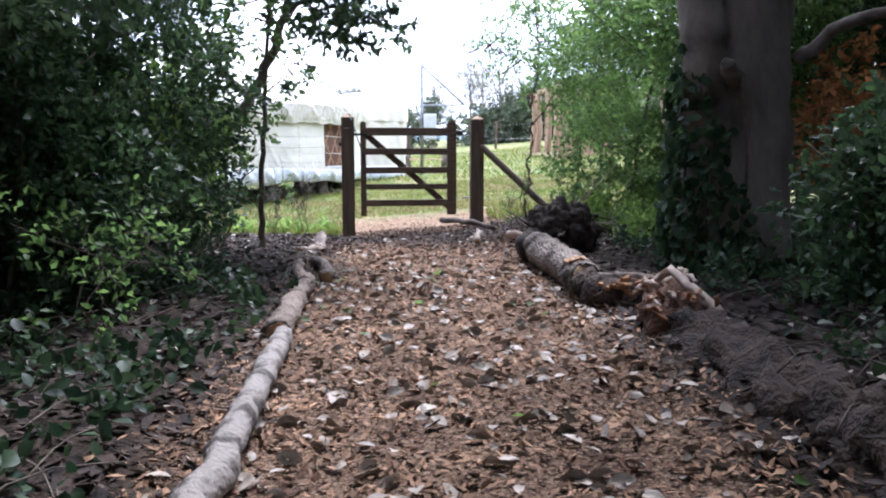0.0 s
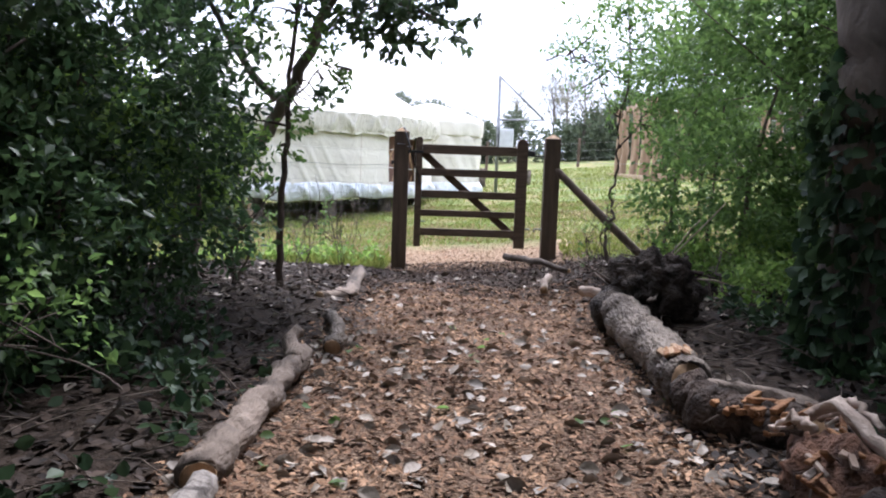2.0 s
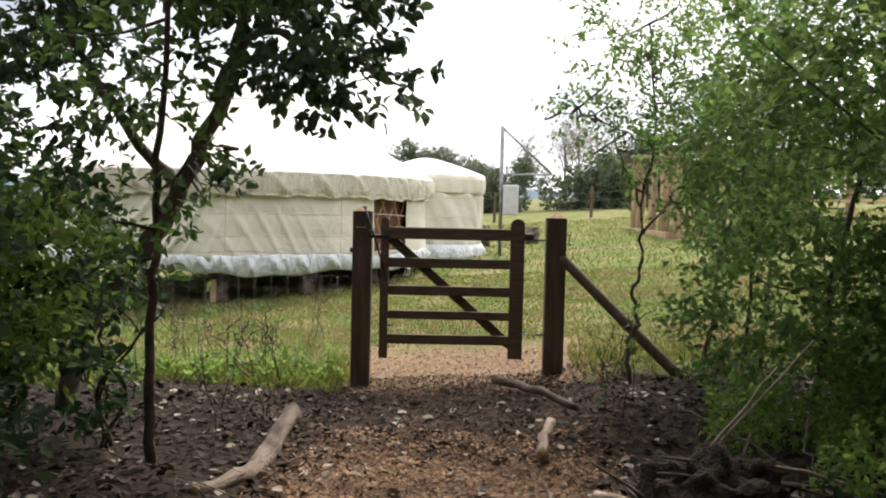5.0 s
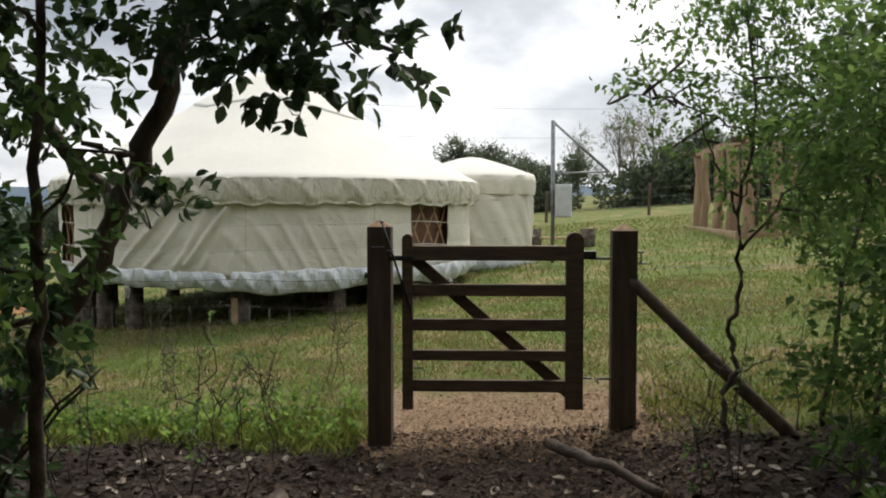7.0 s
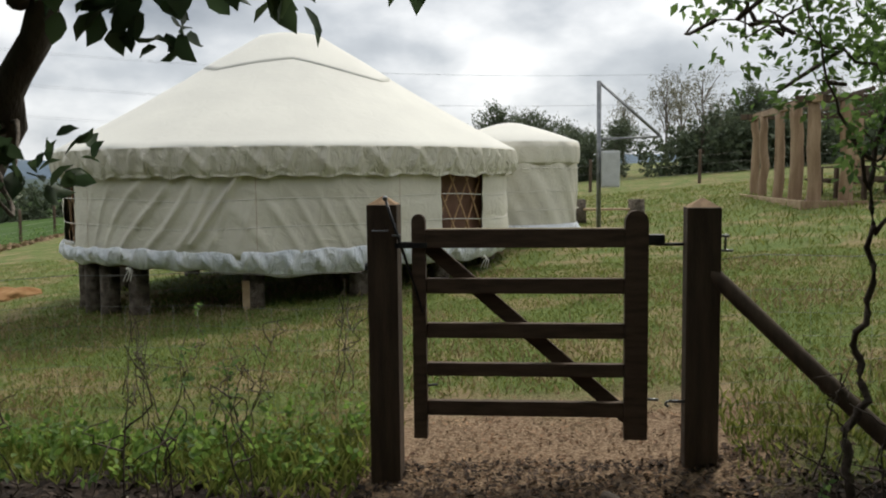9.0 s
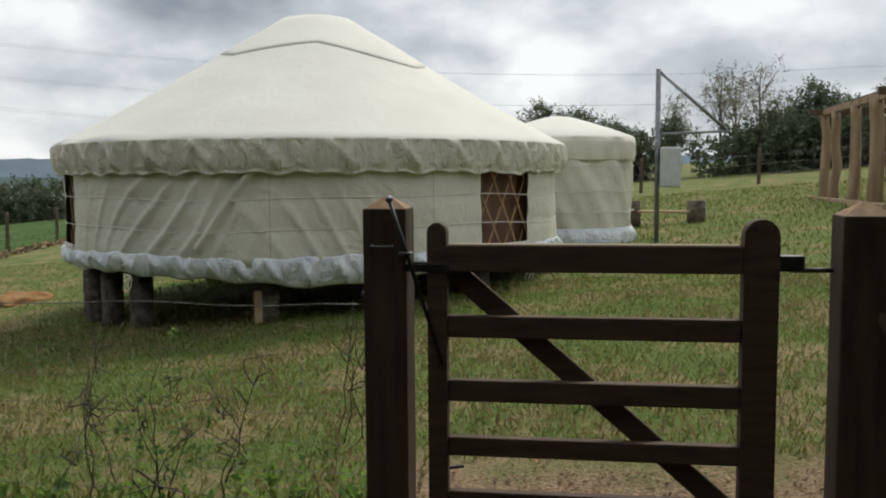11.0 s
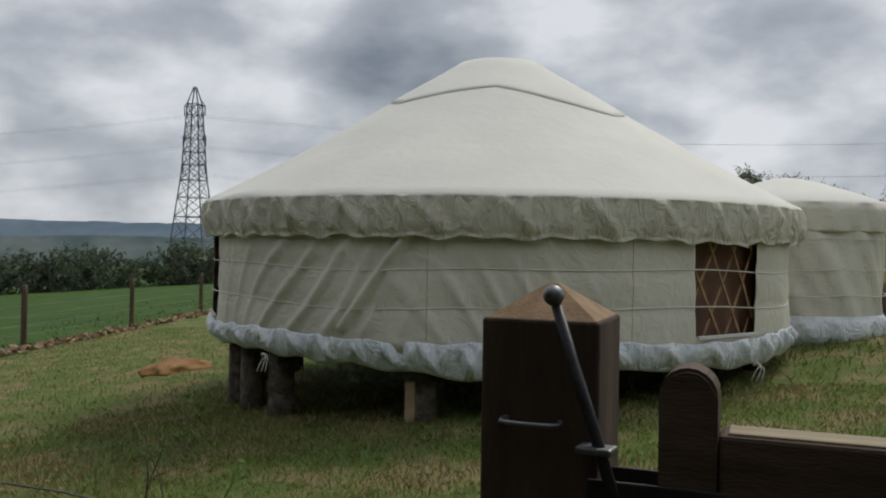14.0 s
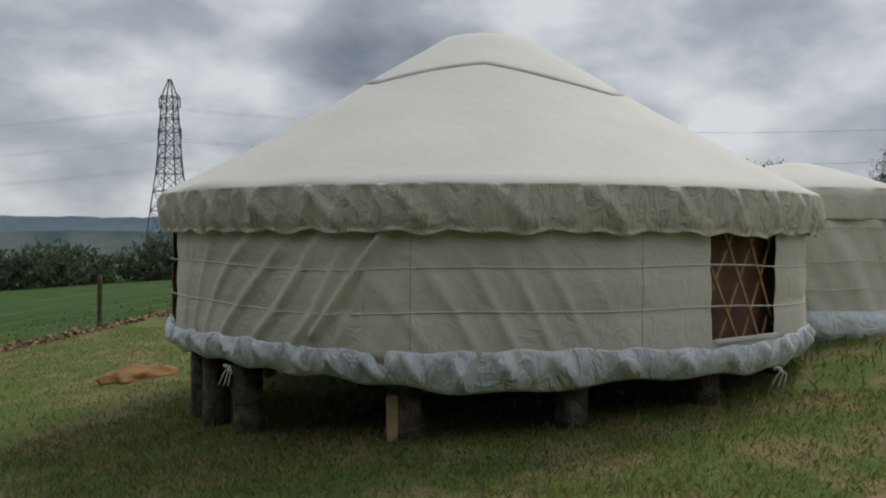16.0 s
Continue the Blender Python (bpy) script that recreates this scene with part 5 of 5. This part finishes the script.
seam(-75.5), seam(-120), seam(-45)
for zr, dip in ((1.30, 0.02), (0.93, 0.025)):
    r = wall_r(A, np.full_like(A, zr)) + 0.007
    z = zr - dip * np.cos(np.radians(A * 4)) + 0.012 * np.sin(np.radians(A) * 9)
    p = np.stack([r * np.cos(np.radians(A)), r * np.sin(np.radians(A)), z], 1)
    part("rope", tubes("rope", [(np.concatenate([p, p[:1]]), 0.0075)], ROPE, 6), yurt, "pale girth rope")


def window(a0, a1):
    am = (a0 + a1) / 2
    hw = math.radians(a1 - a0) * YR / 2
    ob = part("window", None, yurt, "lattice window with white edging")
    ob.empty_display_size = 0.1
    ca = radians(am)
    ob.matrix_basis = Matrix.Translation((math.cos(ca) * (YR - 0.05), math.sin(ca) * (YR - 0.05), 0)) @ Euler((0, 0, ca + math.pi / 2)).to_matrix().to_4x4()
    for s in (-1, 1):
        for k in range(-3, 5):
            x0 = k * 0.35
            L = []
            for t in np.linspace(0, 1, 12):
                z = WZ0 - 0.05 + (WZ1 - WZ0 + 0.1) * t
                x = -hw - 0.1 + x0 + s * (t - 0.5) * 0.62 + 0.25
                if -hw - 0.05 < x < hw + 0.05:
                    L.append((x, 0.02 + 0.012 * s - (x * x) * -0.13, z))
            if len(L) > 1:
                bmw = bmesh.new()
                p0, p1 = Vector(L[0]), Vector(L[-1])
                d = p1 - p0
                box(bmw, -d.length / 2, d.length / 2, -0.006, 0.006, -0.016, 0.016, 0.003, Matrix.Translation((p0 + p1) / 2) @ d.to_track_quat("X", "Z").to_matrix().to_4x4())
                part("lattice_slat", finish(bmw, "lattice_slat", LATTICE), ob)
    part("edging", box_mesh("edging", WINTRIM, -hw, hw, -0.075, -0.05, WZ0 - 0.025, WZ0 + 0.012, bevel=0.006), ob)
    part("lining", box_mesh("lining", INNER, -hw - 0.2, hw + 0.2, 0.14, 0.16, WZ0 - 0.1, WZ1 + 0.1), ob, "dark brown inner lining")
    return ob


for w0, w1 in WINS[:2]:
    window(w0, w1)
bm = bmesh.new()
bmesh.ops.create_cone(bm, segments=64, radius1=3.5, radius2=3.5, depth=0.16, cap_ends=True, matrix=Matrix.Translation((0, 0, 0.42)))
part("floor_deck", finish(bm, "floor_deck", POST_WOOD), yurt, "dark timber floor deck")
for a in (-108.5, -77.5, -53, -29, -121, -132, -145, 0, 30, 60, 90, 120, 150, 180, -165):
    x, y = YX + 3.38 * math.cos(radians(a)), YY + 3.38 * math.sin(radians(a))
    z = hz(x, y)
    thing("support_stump", "short bark-covered log stump holding up the yurt floor", "stump", tubes("support_stump", [(np.array([(x, y, z - 0.1), (x, y, z + 0.15), (x, y, 0.34)]), np.array([.155, .14, .14]))], LOGBARK, 16, 0.05, int(a) + 200), group="stumps under the yurt")
x, y = -5.02, 17.72
thing("cut_block", "pale split wood block beside the yurt support", "wood block", box_mesh("cut_block", PALLET, -0.05, 0.05, -0.05, 0.05, -0.25, 0.30, bevel=0.012), pose(x, y, hz(x, y) + 0.1, 0, 0, 20))
for a, z in ((-104.0, 0.36), (-20.0, 0.34)):
    c, s = math.cos(radians(a)), math.sin(radians(a))
    o = np.array([YX + 3.8 * c, YY + 3.8 * s, z])
    thing("rope_tie", "knotted white rope end hanging from the skirt", "rope", tubes("rope_tie", [(curve_pts([o, o + (0.02 + .03 * k, -0.05, -.03), o + (-0.05 + .05 * k, -0.06, -0.16)], 7, .006, k), 0.007) for k in range(3)] + [(curve_pts([o + (-.03, 0, .0), o + (0, -.04, .02), o + (.03, 0, 0)], 5), 0.016)], ROPE, 6))

# small linked yurt
SX, SY, SR = -2.42, 24.7, 1.36
small = thing("small_yurt", "smaller off-white canvas yurt joined behind the large one", "yurt", m=pose(SX, SY, 0))
A2 = np.arange(-180, 180, 1.5)


def s_row(r, z, w=0.0, ph=0.0):
    return lambda a: (r + w * np.sin(np.radians(a) * 11 + ph + z * 5) + w * 0.6 * np.sin(np.radians(a) * 23 + z * 9), z + 0 * a)


ring("wall", A2, [s_row(SR, z, 0.02) for z in np.linspace(0.45, 2.15, 18)], CANVAS, small)
ring("valance", A2, [s_row(SR + 0.06, 2.21, 0.002), s_row(SR + 0.07, 2.1, 0.014, 1), s_row(SR + 0.06, 1.95, 0.02, 2), s_row(SR + 0.04, 1.83, 0.016, 3), s_row(SR + 0.035, 1.80, 0.02, 3)], CANVAS, small, "creased canvas valance", solid=-0.005)
ring("roof", A2, [s_row(SR + 0.062, 2.21), s_row(SR + 0.02, 2.25), s_row(1.0, 2.39), s_row(0.6, 2.52), s_row(0.25, 2.62), s_row(0.001, 2.65)], CANVAS_ROOF, small)
ring("skirt", A2, [s_row(SR + 0.02, 0.62, 0.004), s_row(SR + 0.07, 0.5, 0.03), s_row(SR + 0.08, 0.36, 0.035, 1), s_row(SR + 0.02, 0.2, 0.03, 2)], SKIRT, small, "silvery white plastic skirt", solid=-0.004)
for zr in (1.70, 1.26, 0.90):
    part("rope", tubes("rope", [(np.stack([(SR + 0.045) * np.cos(np.radians(A2)), (SR + 0.045) * np.sin(np.radians(A2)), zr + 0.01 * np.sin(np.radians(A2) * 7 + zr)], 1), 0.007)], ROPE, 6), small)

# spoil heap
bm = bmesh.new()
bmesh.ops.create_icosphere(bm, subdivisions=4, radius=1.0)
for v in bm.verts:
    v.co = Vector((v.co.x * 0.45, v.co.y * 0.65, max(v.co.z, -0.2) * 0.2)) * (1 + 0.25 * noise.fractal(v.co * 2, 1, 2, 4))
thing("earth_heap", "low heap of orange sandy earth beside the yurt", "earth heap", finish(bm, "earth_heap", EARTH, True), pose(-11.50, 21.15, hz(-11.50, 21.15)))

# ---- pole with cabinet, log bench ----
px, py = -0.58, 24.0
pz = hz(px, py)
pole = thing("service_pole", "slim steel pole with cross arm and grey meter cabinet", "pole")
part("pole", tubes("pole", [(np.array([(px, py, pz - 0.1), (px, py, 3.36)]), 0.045)], STEEL, 10), pole)
part("cross_arm", tubes("cross_arm", [(np.array([(px, py, 2.25), (px + 1.18, py + 0.1, 2.28)]), 0.022)], STEEL, 8), pole)
part("stay", tubes("stay", [(np.array([(px, py, 3.34), (px + 1.14, py + 0.1, 2.30)]), 0.03)], STEEL, 8), pole)
cab = part("cabinet", box_mesh("cabinet", GREYBOX, px + 0.05, px + 0.40, py - 0.16, py + 0.06, 1.32, 2.02, bevel=0.02), pole, "pale grey metal cabinet")
part("door", box_mesh("door", GREYBOX, px + 0.07, px + 0.38, py - 0.176, py - 0.162, 1.35, 1.99, bevel=0.006), cab)
bench = thing("log_bench", "plank bench resting on two log stumps", "bench")
bx, by = -0.3, 27.6
bz = hz(bx, by)
for dx in (-0.9, 0.45):
    part("stump", tubes("stump", [(np.array([(bx + dx, by, bz - 0.05), (bx + dx, by, bz + 0.5)]), np.array([0.2, 0.19]))], LOGBARK, 14, 0.05, 4), bench)
part("plank", box_mesh("plank", PALLET, bx - 0.8, bx + 0.3, by - 0.14, by + 0.14, bz + 0.24, bz + 0.29, bevel=0.01), bench)

# ---- open timber shelter ----
shelter = thing("timber_shelter", "open-sided shelter of peeled log posts on a plank-edged base", "shelter")
P0 = np.array([3.57, 26.55])
U, Wd = np.array([-0.075, 0.997]), np.array([0.997, 0.075])
zb = hz(3.7, 26.8) + 0.14
corner = lambda u, w: P0 + U * u + Wd * w
for k, (u, w, r) in enumerate(((0.35, 0.3, 0.15), (1.6, 0.25, 0.16), (3.2, 0.25, 0.13), (5.0, 0.25, 0.12), (6.3, 0.3, 0.12), (0.3, 0.95, 0.15), (0.3, 3.3, 0.14), (0.3, 5.9, 0.15), (3.2, 5.9, 0.14), (6.3, 5.9, 0.14), (6.3, 3.1, 0.13))):
    c = corner(u, w)
    part("post", tubes("post", [(curve_pts([(c[0], c[1], zb - 0.3), (c[0] + 0.03, c[1], zb + 1.0), (c[0] - 0.01, c[1], zb + 2.12)], 8, 0.014, k), np.linspace(r, r * 0.85, 8))], ROUNDWOOD, 12, 0.07, 60 + k), shelter)


def beam(u0, w0, u1, w1, z, hgt=0.1, thick=0.06, mt=PALLET, name="beam"):
    a, b = corner(u0, w0), corner(u1, w1)
    d = Vector((b[0] - a[0], b[1] - a[1], 0))
    bmb = bmesh.new()
    box(bmb, -d.length / 2, d.length / 2, -thick / 2, thick / 2, 0, hgt, 0.008, Matrix.Translation(((a[0] + b[0]) / 2, (a[1] + b[1]) / 2, z)) @ d.to_track_quat("X", "Z").to_matrix().to_4x4())
    return part(name, finish(bmb, name, mt), shelter)


beam(0.0, 0.0, 6.6, 0.0, zb - 0.26, 0.28, 0.08, PALLET, "base_plank")
beam(-0.02, -0.04, -0.02, 6.4, zb - 0.26, 0.28, 0.08, ROUNDWOOD, "base_plank")
fl = corner(3.3, 3.2)
part("deck", box_mesh("deck", EARTH_DARK, -3.1, 3.1, -3.2, 3.2, -0.2, -0.02, m=Matrix.Translation((fl[0], fl[1], zb)) @ Euler((0, 0, math.atan2(0.075, 0.997))).to_matrix().to_4x4()), shelter, "dark bark-covered floor")
beam(-0.1, 0.28, 6.7, 0.28, zb + 2.10, 0.15, 0.13, ROUNDWOOD)
beam(0.3, -0.1, 0.3, 6.3, zb + 2.11, 0.15, 0.13, POST_WOOD)
beam(6.3, -0.1, 6.3, 6.3, zb + 2.11, 0.15, 0.13, POST_WOOD)
beam(-0.1, 5.9, 6.7, 5.9, zb + 2.10, 0.15, 0.13, POST_WOOD)
for k in range(8):
    beam(-0.4, 0.5 + k * 0.75, 7.0, 0.5 + k * 0.75, zb + 2.27, 0.09, 0.06, POST_WOOD, "rafter")
beam(0.3, 1.1, 0.3, 5.8, zb + 0.88, 0.08, 0.05, PALLET, "rail")
beam(0.3, 1.1, 0.3, 5.8, zb + 0.45, 0.08, 0.05, POST_WOOD, "rail")


def picnic(u, w):
    c = corner(u, w)
    ob = thing("picnic_table", "dark timber picnic table under the shelter", "table", m=pose(c[0], c[1], zb, 0, 0, 22), group="tables in the shelter")
    for k in range(4):
        part("top_board", box_mesh("top_board", POST_WOOD, -0.9, 0.9, -0.36 + k * 0.18, -0.20 + k * 0.18, 0.72, 0.76, bevel=0.006), ob)
    for s in (-1, 1):
        part("seat", box_mesh("seat", POST_WOOD, -0.9, 0.9, s * 0.7 - 0.12, s * 0.7 + 0.12, 0.42, 0.46, bevel=0.006), ob)
        for t in (-1, 1):
            part("leg", box_mesh("leg", POST_WOOD, t * 0.65 - 0.04, t * 0.65 + 0.04, s * 0.5 - 0.05, s * 0.5 + 0.05, 0, 0.72, bevel=0.006), ob)
        part("bearer", box_mesh("bearer", POST_WOOD, s * 0.65 - 0.035, s * 0.65 + 0.035, -0.8, 0.8, 0.36, 0.42, bevel=0.006), ob)
    return ob


picnic(1.6, 2.0), picnic(3.6, 2.2), picnic(2.0, 4.3)

# ---- field boundaries ----
def left_line(s):
    """A point of the field's lower boundary."""
    return np.array([-21.0, 25.2]) + s * np.array([-0.39, 0.92])


for k in range(9):
    x, y = left_line(-12.6 + 6.3 * k)
    round_post("fence_post", "weathered timber fence post along the lower boundary", x, y, 1.65, 0.08, POST_WOOD, seed=k)
fl = thing("wire_fence", "thin wire fence along the lower field boundary", "wire fence")
for t in (0.35, 0.6, 0.85, 1.1):
    p = np.array([(*left_line(s), hz(*left_line(s)) + t) for s in np.linspace(-13, 40, 40)])
    part("wire", tubes("wire", [(p, 0.004)], WIRE, 4), fl)
rs = np.random.default_rng(9)
sv = rs.uniform(-12, 36, 2600)
lp = np.array([left_line(s) for s in sv]) + rs.normal(0, 0.18, (2600, 2)) + np.array([0.5, 0.2])
ay = rs.uniform(0, 6.28, 2600)
v, f = leaves(np.c_[lp, height(lp[:, 0], lp[:, 1]) + rs.uniform(0, 0.10, 2600)], np.stack([np.cos(ay), np.sin(ay), rs.normal(0, .3, 2600)], 1), 0.22, 3, width=0.7)
tagged(new("cut_turf", mesh_of("cut_turf", v, f, BALE)), "strip of turned brown earth under the lower fence", "earth", kind="stuff")
O = np.array([left_line(s) for s in rs.uniform(-12, 36, 160)]) + rs.normal(0, 0.3, (160, 2))
v, f = sprays(np.c_[O, height(O[:, 0], O[:, 1])], np.tile((0, 0, 1.0), (160, 1)), 12, 0.55, 0.10, 78)
tagged(new("weeds", mesh_of("weeds", v, f, LEAF_MID)), "tall weeds growing along the lower fence", "weeds", kind="stuff")
for k in range(9):
    x, y = -6 + 4.3 * k, 43.5 - 0.35 * k
    round_post("fence_post", "timber post of the upper boundary fence", x, y, 1.35, 0.07, POST_WOOD, seed=30 + k, group="upper fence posts")
fu = thing("wire_fence", "thin wire fence along the upper field boundary", "wire fence")
for t in (0.4, 0.75, 1.1):
    part("wire", tubes("wire", [(np.array([(x, 43.5 - 0.081 * (x + 6), hz(x, 43.5 - 0.081 * (x + 6)) + t) for x in np.linspace(-6, 29, 30)]), 0.004)], WIRE, 4), fu)

# hedgerow below the field
bl, bb = [], []
rs = np.random.default_rng(14)
for k in range(150):
    s = rs.uniform(-25, 75)
    x, y = np.array([-132.0, 50.0]) + 2 * s * np.array([0.62, 0.60]) + rs.normal(0, 2.4, 2)
    r = rs.uniform(1.7, 3.0)
    bl.append(((x, y, hz(x, y) + r * 0.6), (r * 1.25, r * 1.25, r)))
    if k % 4 == 0:
        bb.append(bl[-1])
v, f = foliage(bl, 85, 10, 1.0, 0.50, 41)
hedge = tagged(new("hedgerow", mesh_of("hedgerow", v, f, LEAF_HAZY)), "overgrown green hedgerow below the field", "hedge", kind="stuff")
v, f = foliage(bb, 10, 9, 0.8, 0.32, 43, up=0.8)
tagged(new("blossom", mesh_of("blossom", v, f, LEAF_BLOSSOM)), "white blossom on the hedgerow", "hedge blossom", kind="stuff")
# wood behind the hedge, dark mass
bl = []
for k in range(110):
    a, d = rs.uniform(-85, -22), rs.uniform(165, 260)
    x, y = d * math.sin(radians(a)), 10 + d * math.cos(radians(a))
    z = hz(x, y)
    r = rs.uniform(2.2, 4.0)
    bl.append(((x, y, -2.6 - 0.035 * d + rs.uniform(-1, 0.6)), (r * 1.4, r * 1.4, r)))
v, f = foliage(bl, 75, 9, 1.3, 0.75, 45)
tagged(new("woodland", mesh_of("woodland", v, f, LEAF_HAZY)), "dark green woodland belt below the field", "woodland", kind="stuff")


def far_tree(name, label, hgt, spread, seed, leaf, per, size, narrow=1.0):
    rs2 = np.random.default_rng(seed)
    limbs = [([(0, 0, -0.3), (0.1, 0, hgt * 0.35), (0.15, 0.1, hgt * 0.7), (0.1, 0.1, hgt * 0.97)], hgt * 0.018, 0.03)]
    blobs = []
    for k in range(9):
        a = rs2.uniform(0, 6.28)
        z0 = hgt * rs2.uniform(0.25, 0.7)
        e = np.array([math.cos(a) * spread * rs2.uniform(.4, 1), math.sin(a) * spread * rs2.uniform(.4, 1), min(hgt, z0 + hgt * rs2.uniform(.15, .35))])
        limbs.append(([(0.1, 0.05, z0), (e[0] * .5, e[1] * .5, (z0 + e[2]) / 2 + 0.2), e], hgt * 0.008, 0.02))
        blobs.append((e, np.array([spread * .5, spread * .5, spread * .5 * narrow]) * rs2.uniform(.6, 1.1)))
    blobs.append(((0.1, 0.1, hgt * 0.88), (spread * .4, spread * .4, hgt * .1)))
    ob = thing(name, label, "tree", group="trees beyond the field")
    lines = [(curve_pts(p, 10, 0.04, seed + q), np.linspace(r0, r1, 10)) for q, (p, r0, r1) in enumerate(limbs)]
    part("trunk", tubes("trunk", lines[:1], BARK, 7), ob)
    for c in lines[1:]:
        part("limb", tubes("limb", [c], BARK, 5), ob)
    save = [((c[0] + 0, c[1] + 0, c[2] + 50), r) for c, r in blobs]
    v, f = foliage(save, per, 9, 0.7, size, seed + 3)
    v[:, 2] -= 50
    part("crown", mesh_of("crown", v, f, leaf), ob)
    return ob


protos = [far_tree("tree", "tall thin half-bare tree beyond the field", 8.6, 1.5, 501, LEAF_PALE, 26, 0.17, 1.7),
          far_tree("tree", "rounded green tree in the field boundary", 5.0, 1.9, 502, LEAF_HAZY, 75, 0.2),
          far_tree("tree", "tall sparse tree with pale spring leaves", 9.6, 1.7, 503, LEAF_PALE, 32, 0.17, 1.6),
          far_tree("tree", "dense green boundary tree", 4.2, 1.9, 504, LEAF_HAZY, 85, 0.2)]
rs = np.random.default_rng(33)
spots = []
for k in range(34):
    x = -8 + k * 1.55 + rs.normal(0, 0.6)
    y = 60 + rs.uniform(-4, 8) - 0.10 * x
    spots.append((x, y, (1, 3, 0, 3, 2, 0, 1, 0, 2, 3)[k % 10] if k > 6 else (1, 3, 1, 3, 0, 1, 0)[k]))
used = set()
for x, y, k in spots:
    s = rs.uniform(0.74, 0.92) if x < -1 else rs.uniform(0.52, 0.76)
    m = pose(x, y, hz(x, y) - 0.1, 0, 0, rs.uniform(0, 360))
    if k in used:
        ob = copy_thing(protos[k], m)
    else:
        ob = protos[k]
        used.add(k)
        ob.matrix_world = m
    ob.scale = (s, s, s)
bl = []
for k in range(60):
    x = rs.uniform(-16, 50)
    y = 56 + rs.uniform(-1.5, 4) - 0.10 * x
    r = rs.uniform(0.8, 1.5)
    bl.append(((x, y, hz(x, y) + r * 0.8), (r * 1.5, r * 1.2, r)))
v, f = foliage(bl, 95, 10, 0.7, 0.34, 47)
tagged(new("boundary_hedge", mesh_of("boundary_hedge", v, f, LEAF_HAZY)), "dark green hedge along the top of the field", "hedge", kind="stuff")


# ---- pylon and power lines ----
PX, PY, PB, PT = -175.5, 190.5, -16.0, 44.5
pyl = thing("pylon", "steel lattice electricity pylon beyond the hedge", "pylon", m=pose(PX, PY, 0, 0, 0, 20))


def half(z):
    f = (z - PB) / (PT - PB)
    return float(np.interp(f, [0, 0.6, 0.92, 1.0], [6.4, 2.55, 1.55, 0.25]))


levels = PB + (PT - PB) * np.array([0, .16, .29, .40, .49, .57, .64, .70, .76, .82, .87, .92])
for sx, sy in ((-1, -1), (1, -1), (1, 1), (-1, 1)):
    part("leg", tubes("leg", [(np.array([(sx * half(z), sy * half(z), z) for z in (*levels, PT)]), 0.20)], PYLON, 4), pyl)
for z0, z1 in zip(levels[:-1], levels[1:]):
    a, b = half(z0), half(z1)
    ls = []
    for (x0, y0), (x1, y1) in (((-1, -1), (1, -1)), ((1, -1), (1, 1)), ((1, 1), (-1, 1)), ((-1, 1), (-1, -1))):
        ls += [(np.array([(x0 * a, y0 * a, z0), (x1 * b, y1 * b, z1)]), 0.10), (np.array([(x1 * a, y1 * a, z0), (x0 * b, y0 * b, z1)]), 0.10), (np.array([(x0 * b, y0 * b, z1), (x1 * b, y1 * b, z1)]), 0.11)]
    for line in ls:
        part("bracing", tubes("bracing", [line], PYLON, 4), pyl)
ends = []
for z, r in ((PB + 0.91 * (PT - PB), 3.0), (PB + 0.77 * (PT - PB), 3.3), (PB + 0.64 * (PT - PB), 3.3)):
    h = half(z)
    for s in (-1, 1):
        part("cross_arm", tubes("cross_arm", [(np.array([(s * h, t * h, z), (s * r, 0, z + 0.2)]), 0.11) for t in (-1, 1)] + [(np.array([(s * h, 0, z + 2), (s * r, 0, z + 0.2)]), 0.11)], PYLON, 4), pyl)
    for s in (-1, 1):
        part("insulator", tubes("insulator", [(np.array([(s * r, 0, z + 0.1), (s * r, 0, z - 2.6)]), 0.16)], PYLON, 6), pyl)
        ends.append((s * r, z - 2.6))
rot = Euler((0, 0, radians(20))).to_matrix()
for s, z in ends:
    o = Vector((PX, PY, 0)) + rot @ Vector((s, 0, 0))
    for sg in (-1, 1):
        e = o + Vector((0.92, 0.40, 0)) * sg * 330
        p = np.array([(o.x + (e.x - o.x) * t, o.y + (e.y - o.y) * t, z + (-2 if sg < 0 else 4) * t - 9 * 4 * t * (1 - t)) for t in np.linspace(0, 1, 18)])
        thing("power_line", "thin overhead power cable across the sky", "cable", tubes("power_line", [(p, 0.018)], PYLON, 4), group="cables of the pylon")


# ---- single fallen leaves on the path ----
rs = np.random.default_rng(64)
kinds = []
for k in range(6):
    v, f = leaves(np.zeros((1, 3)), np.array([[1.0, 0, 0.06]]), 0.078, 640 + k, width=0.5 + 0.05 * k, droop=0.2, broad=True)
    kinds.append(mesh_of("fallen_leaf", v, f, LEAF_MID if k == 5 else DEADLEAF))
for k in range(280):
    y = rs.uniform(1.2, 7.5)
    x = float(path_mid(y)) + rs.uniform(-0.95, 1.1)
    ob = part("fallen_leaf", kinds[int(rs.integers(0, 5)) if k % 9 else 5], GROUND)
    ob.matrix_world = pose(x, y, hz(x, y) + 0.022, rs.normal(0, 9), rs.normal(0, 9), rs.uniform(0, 360))
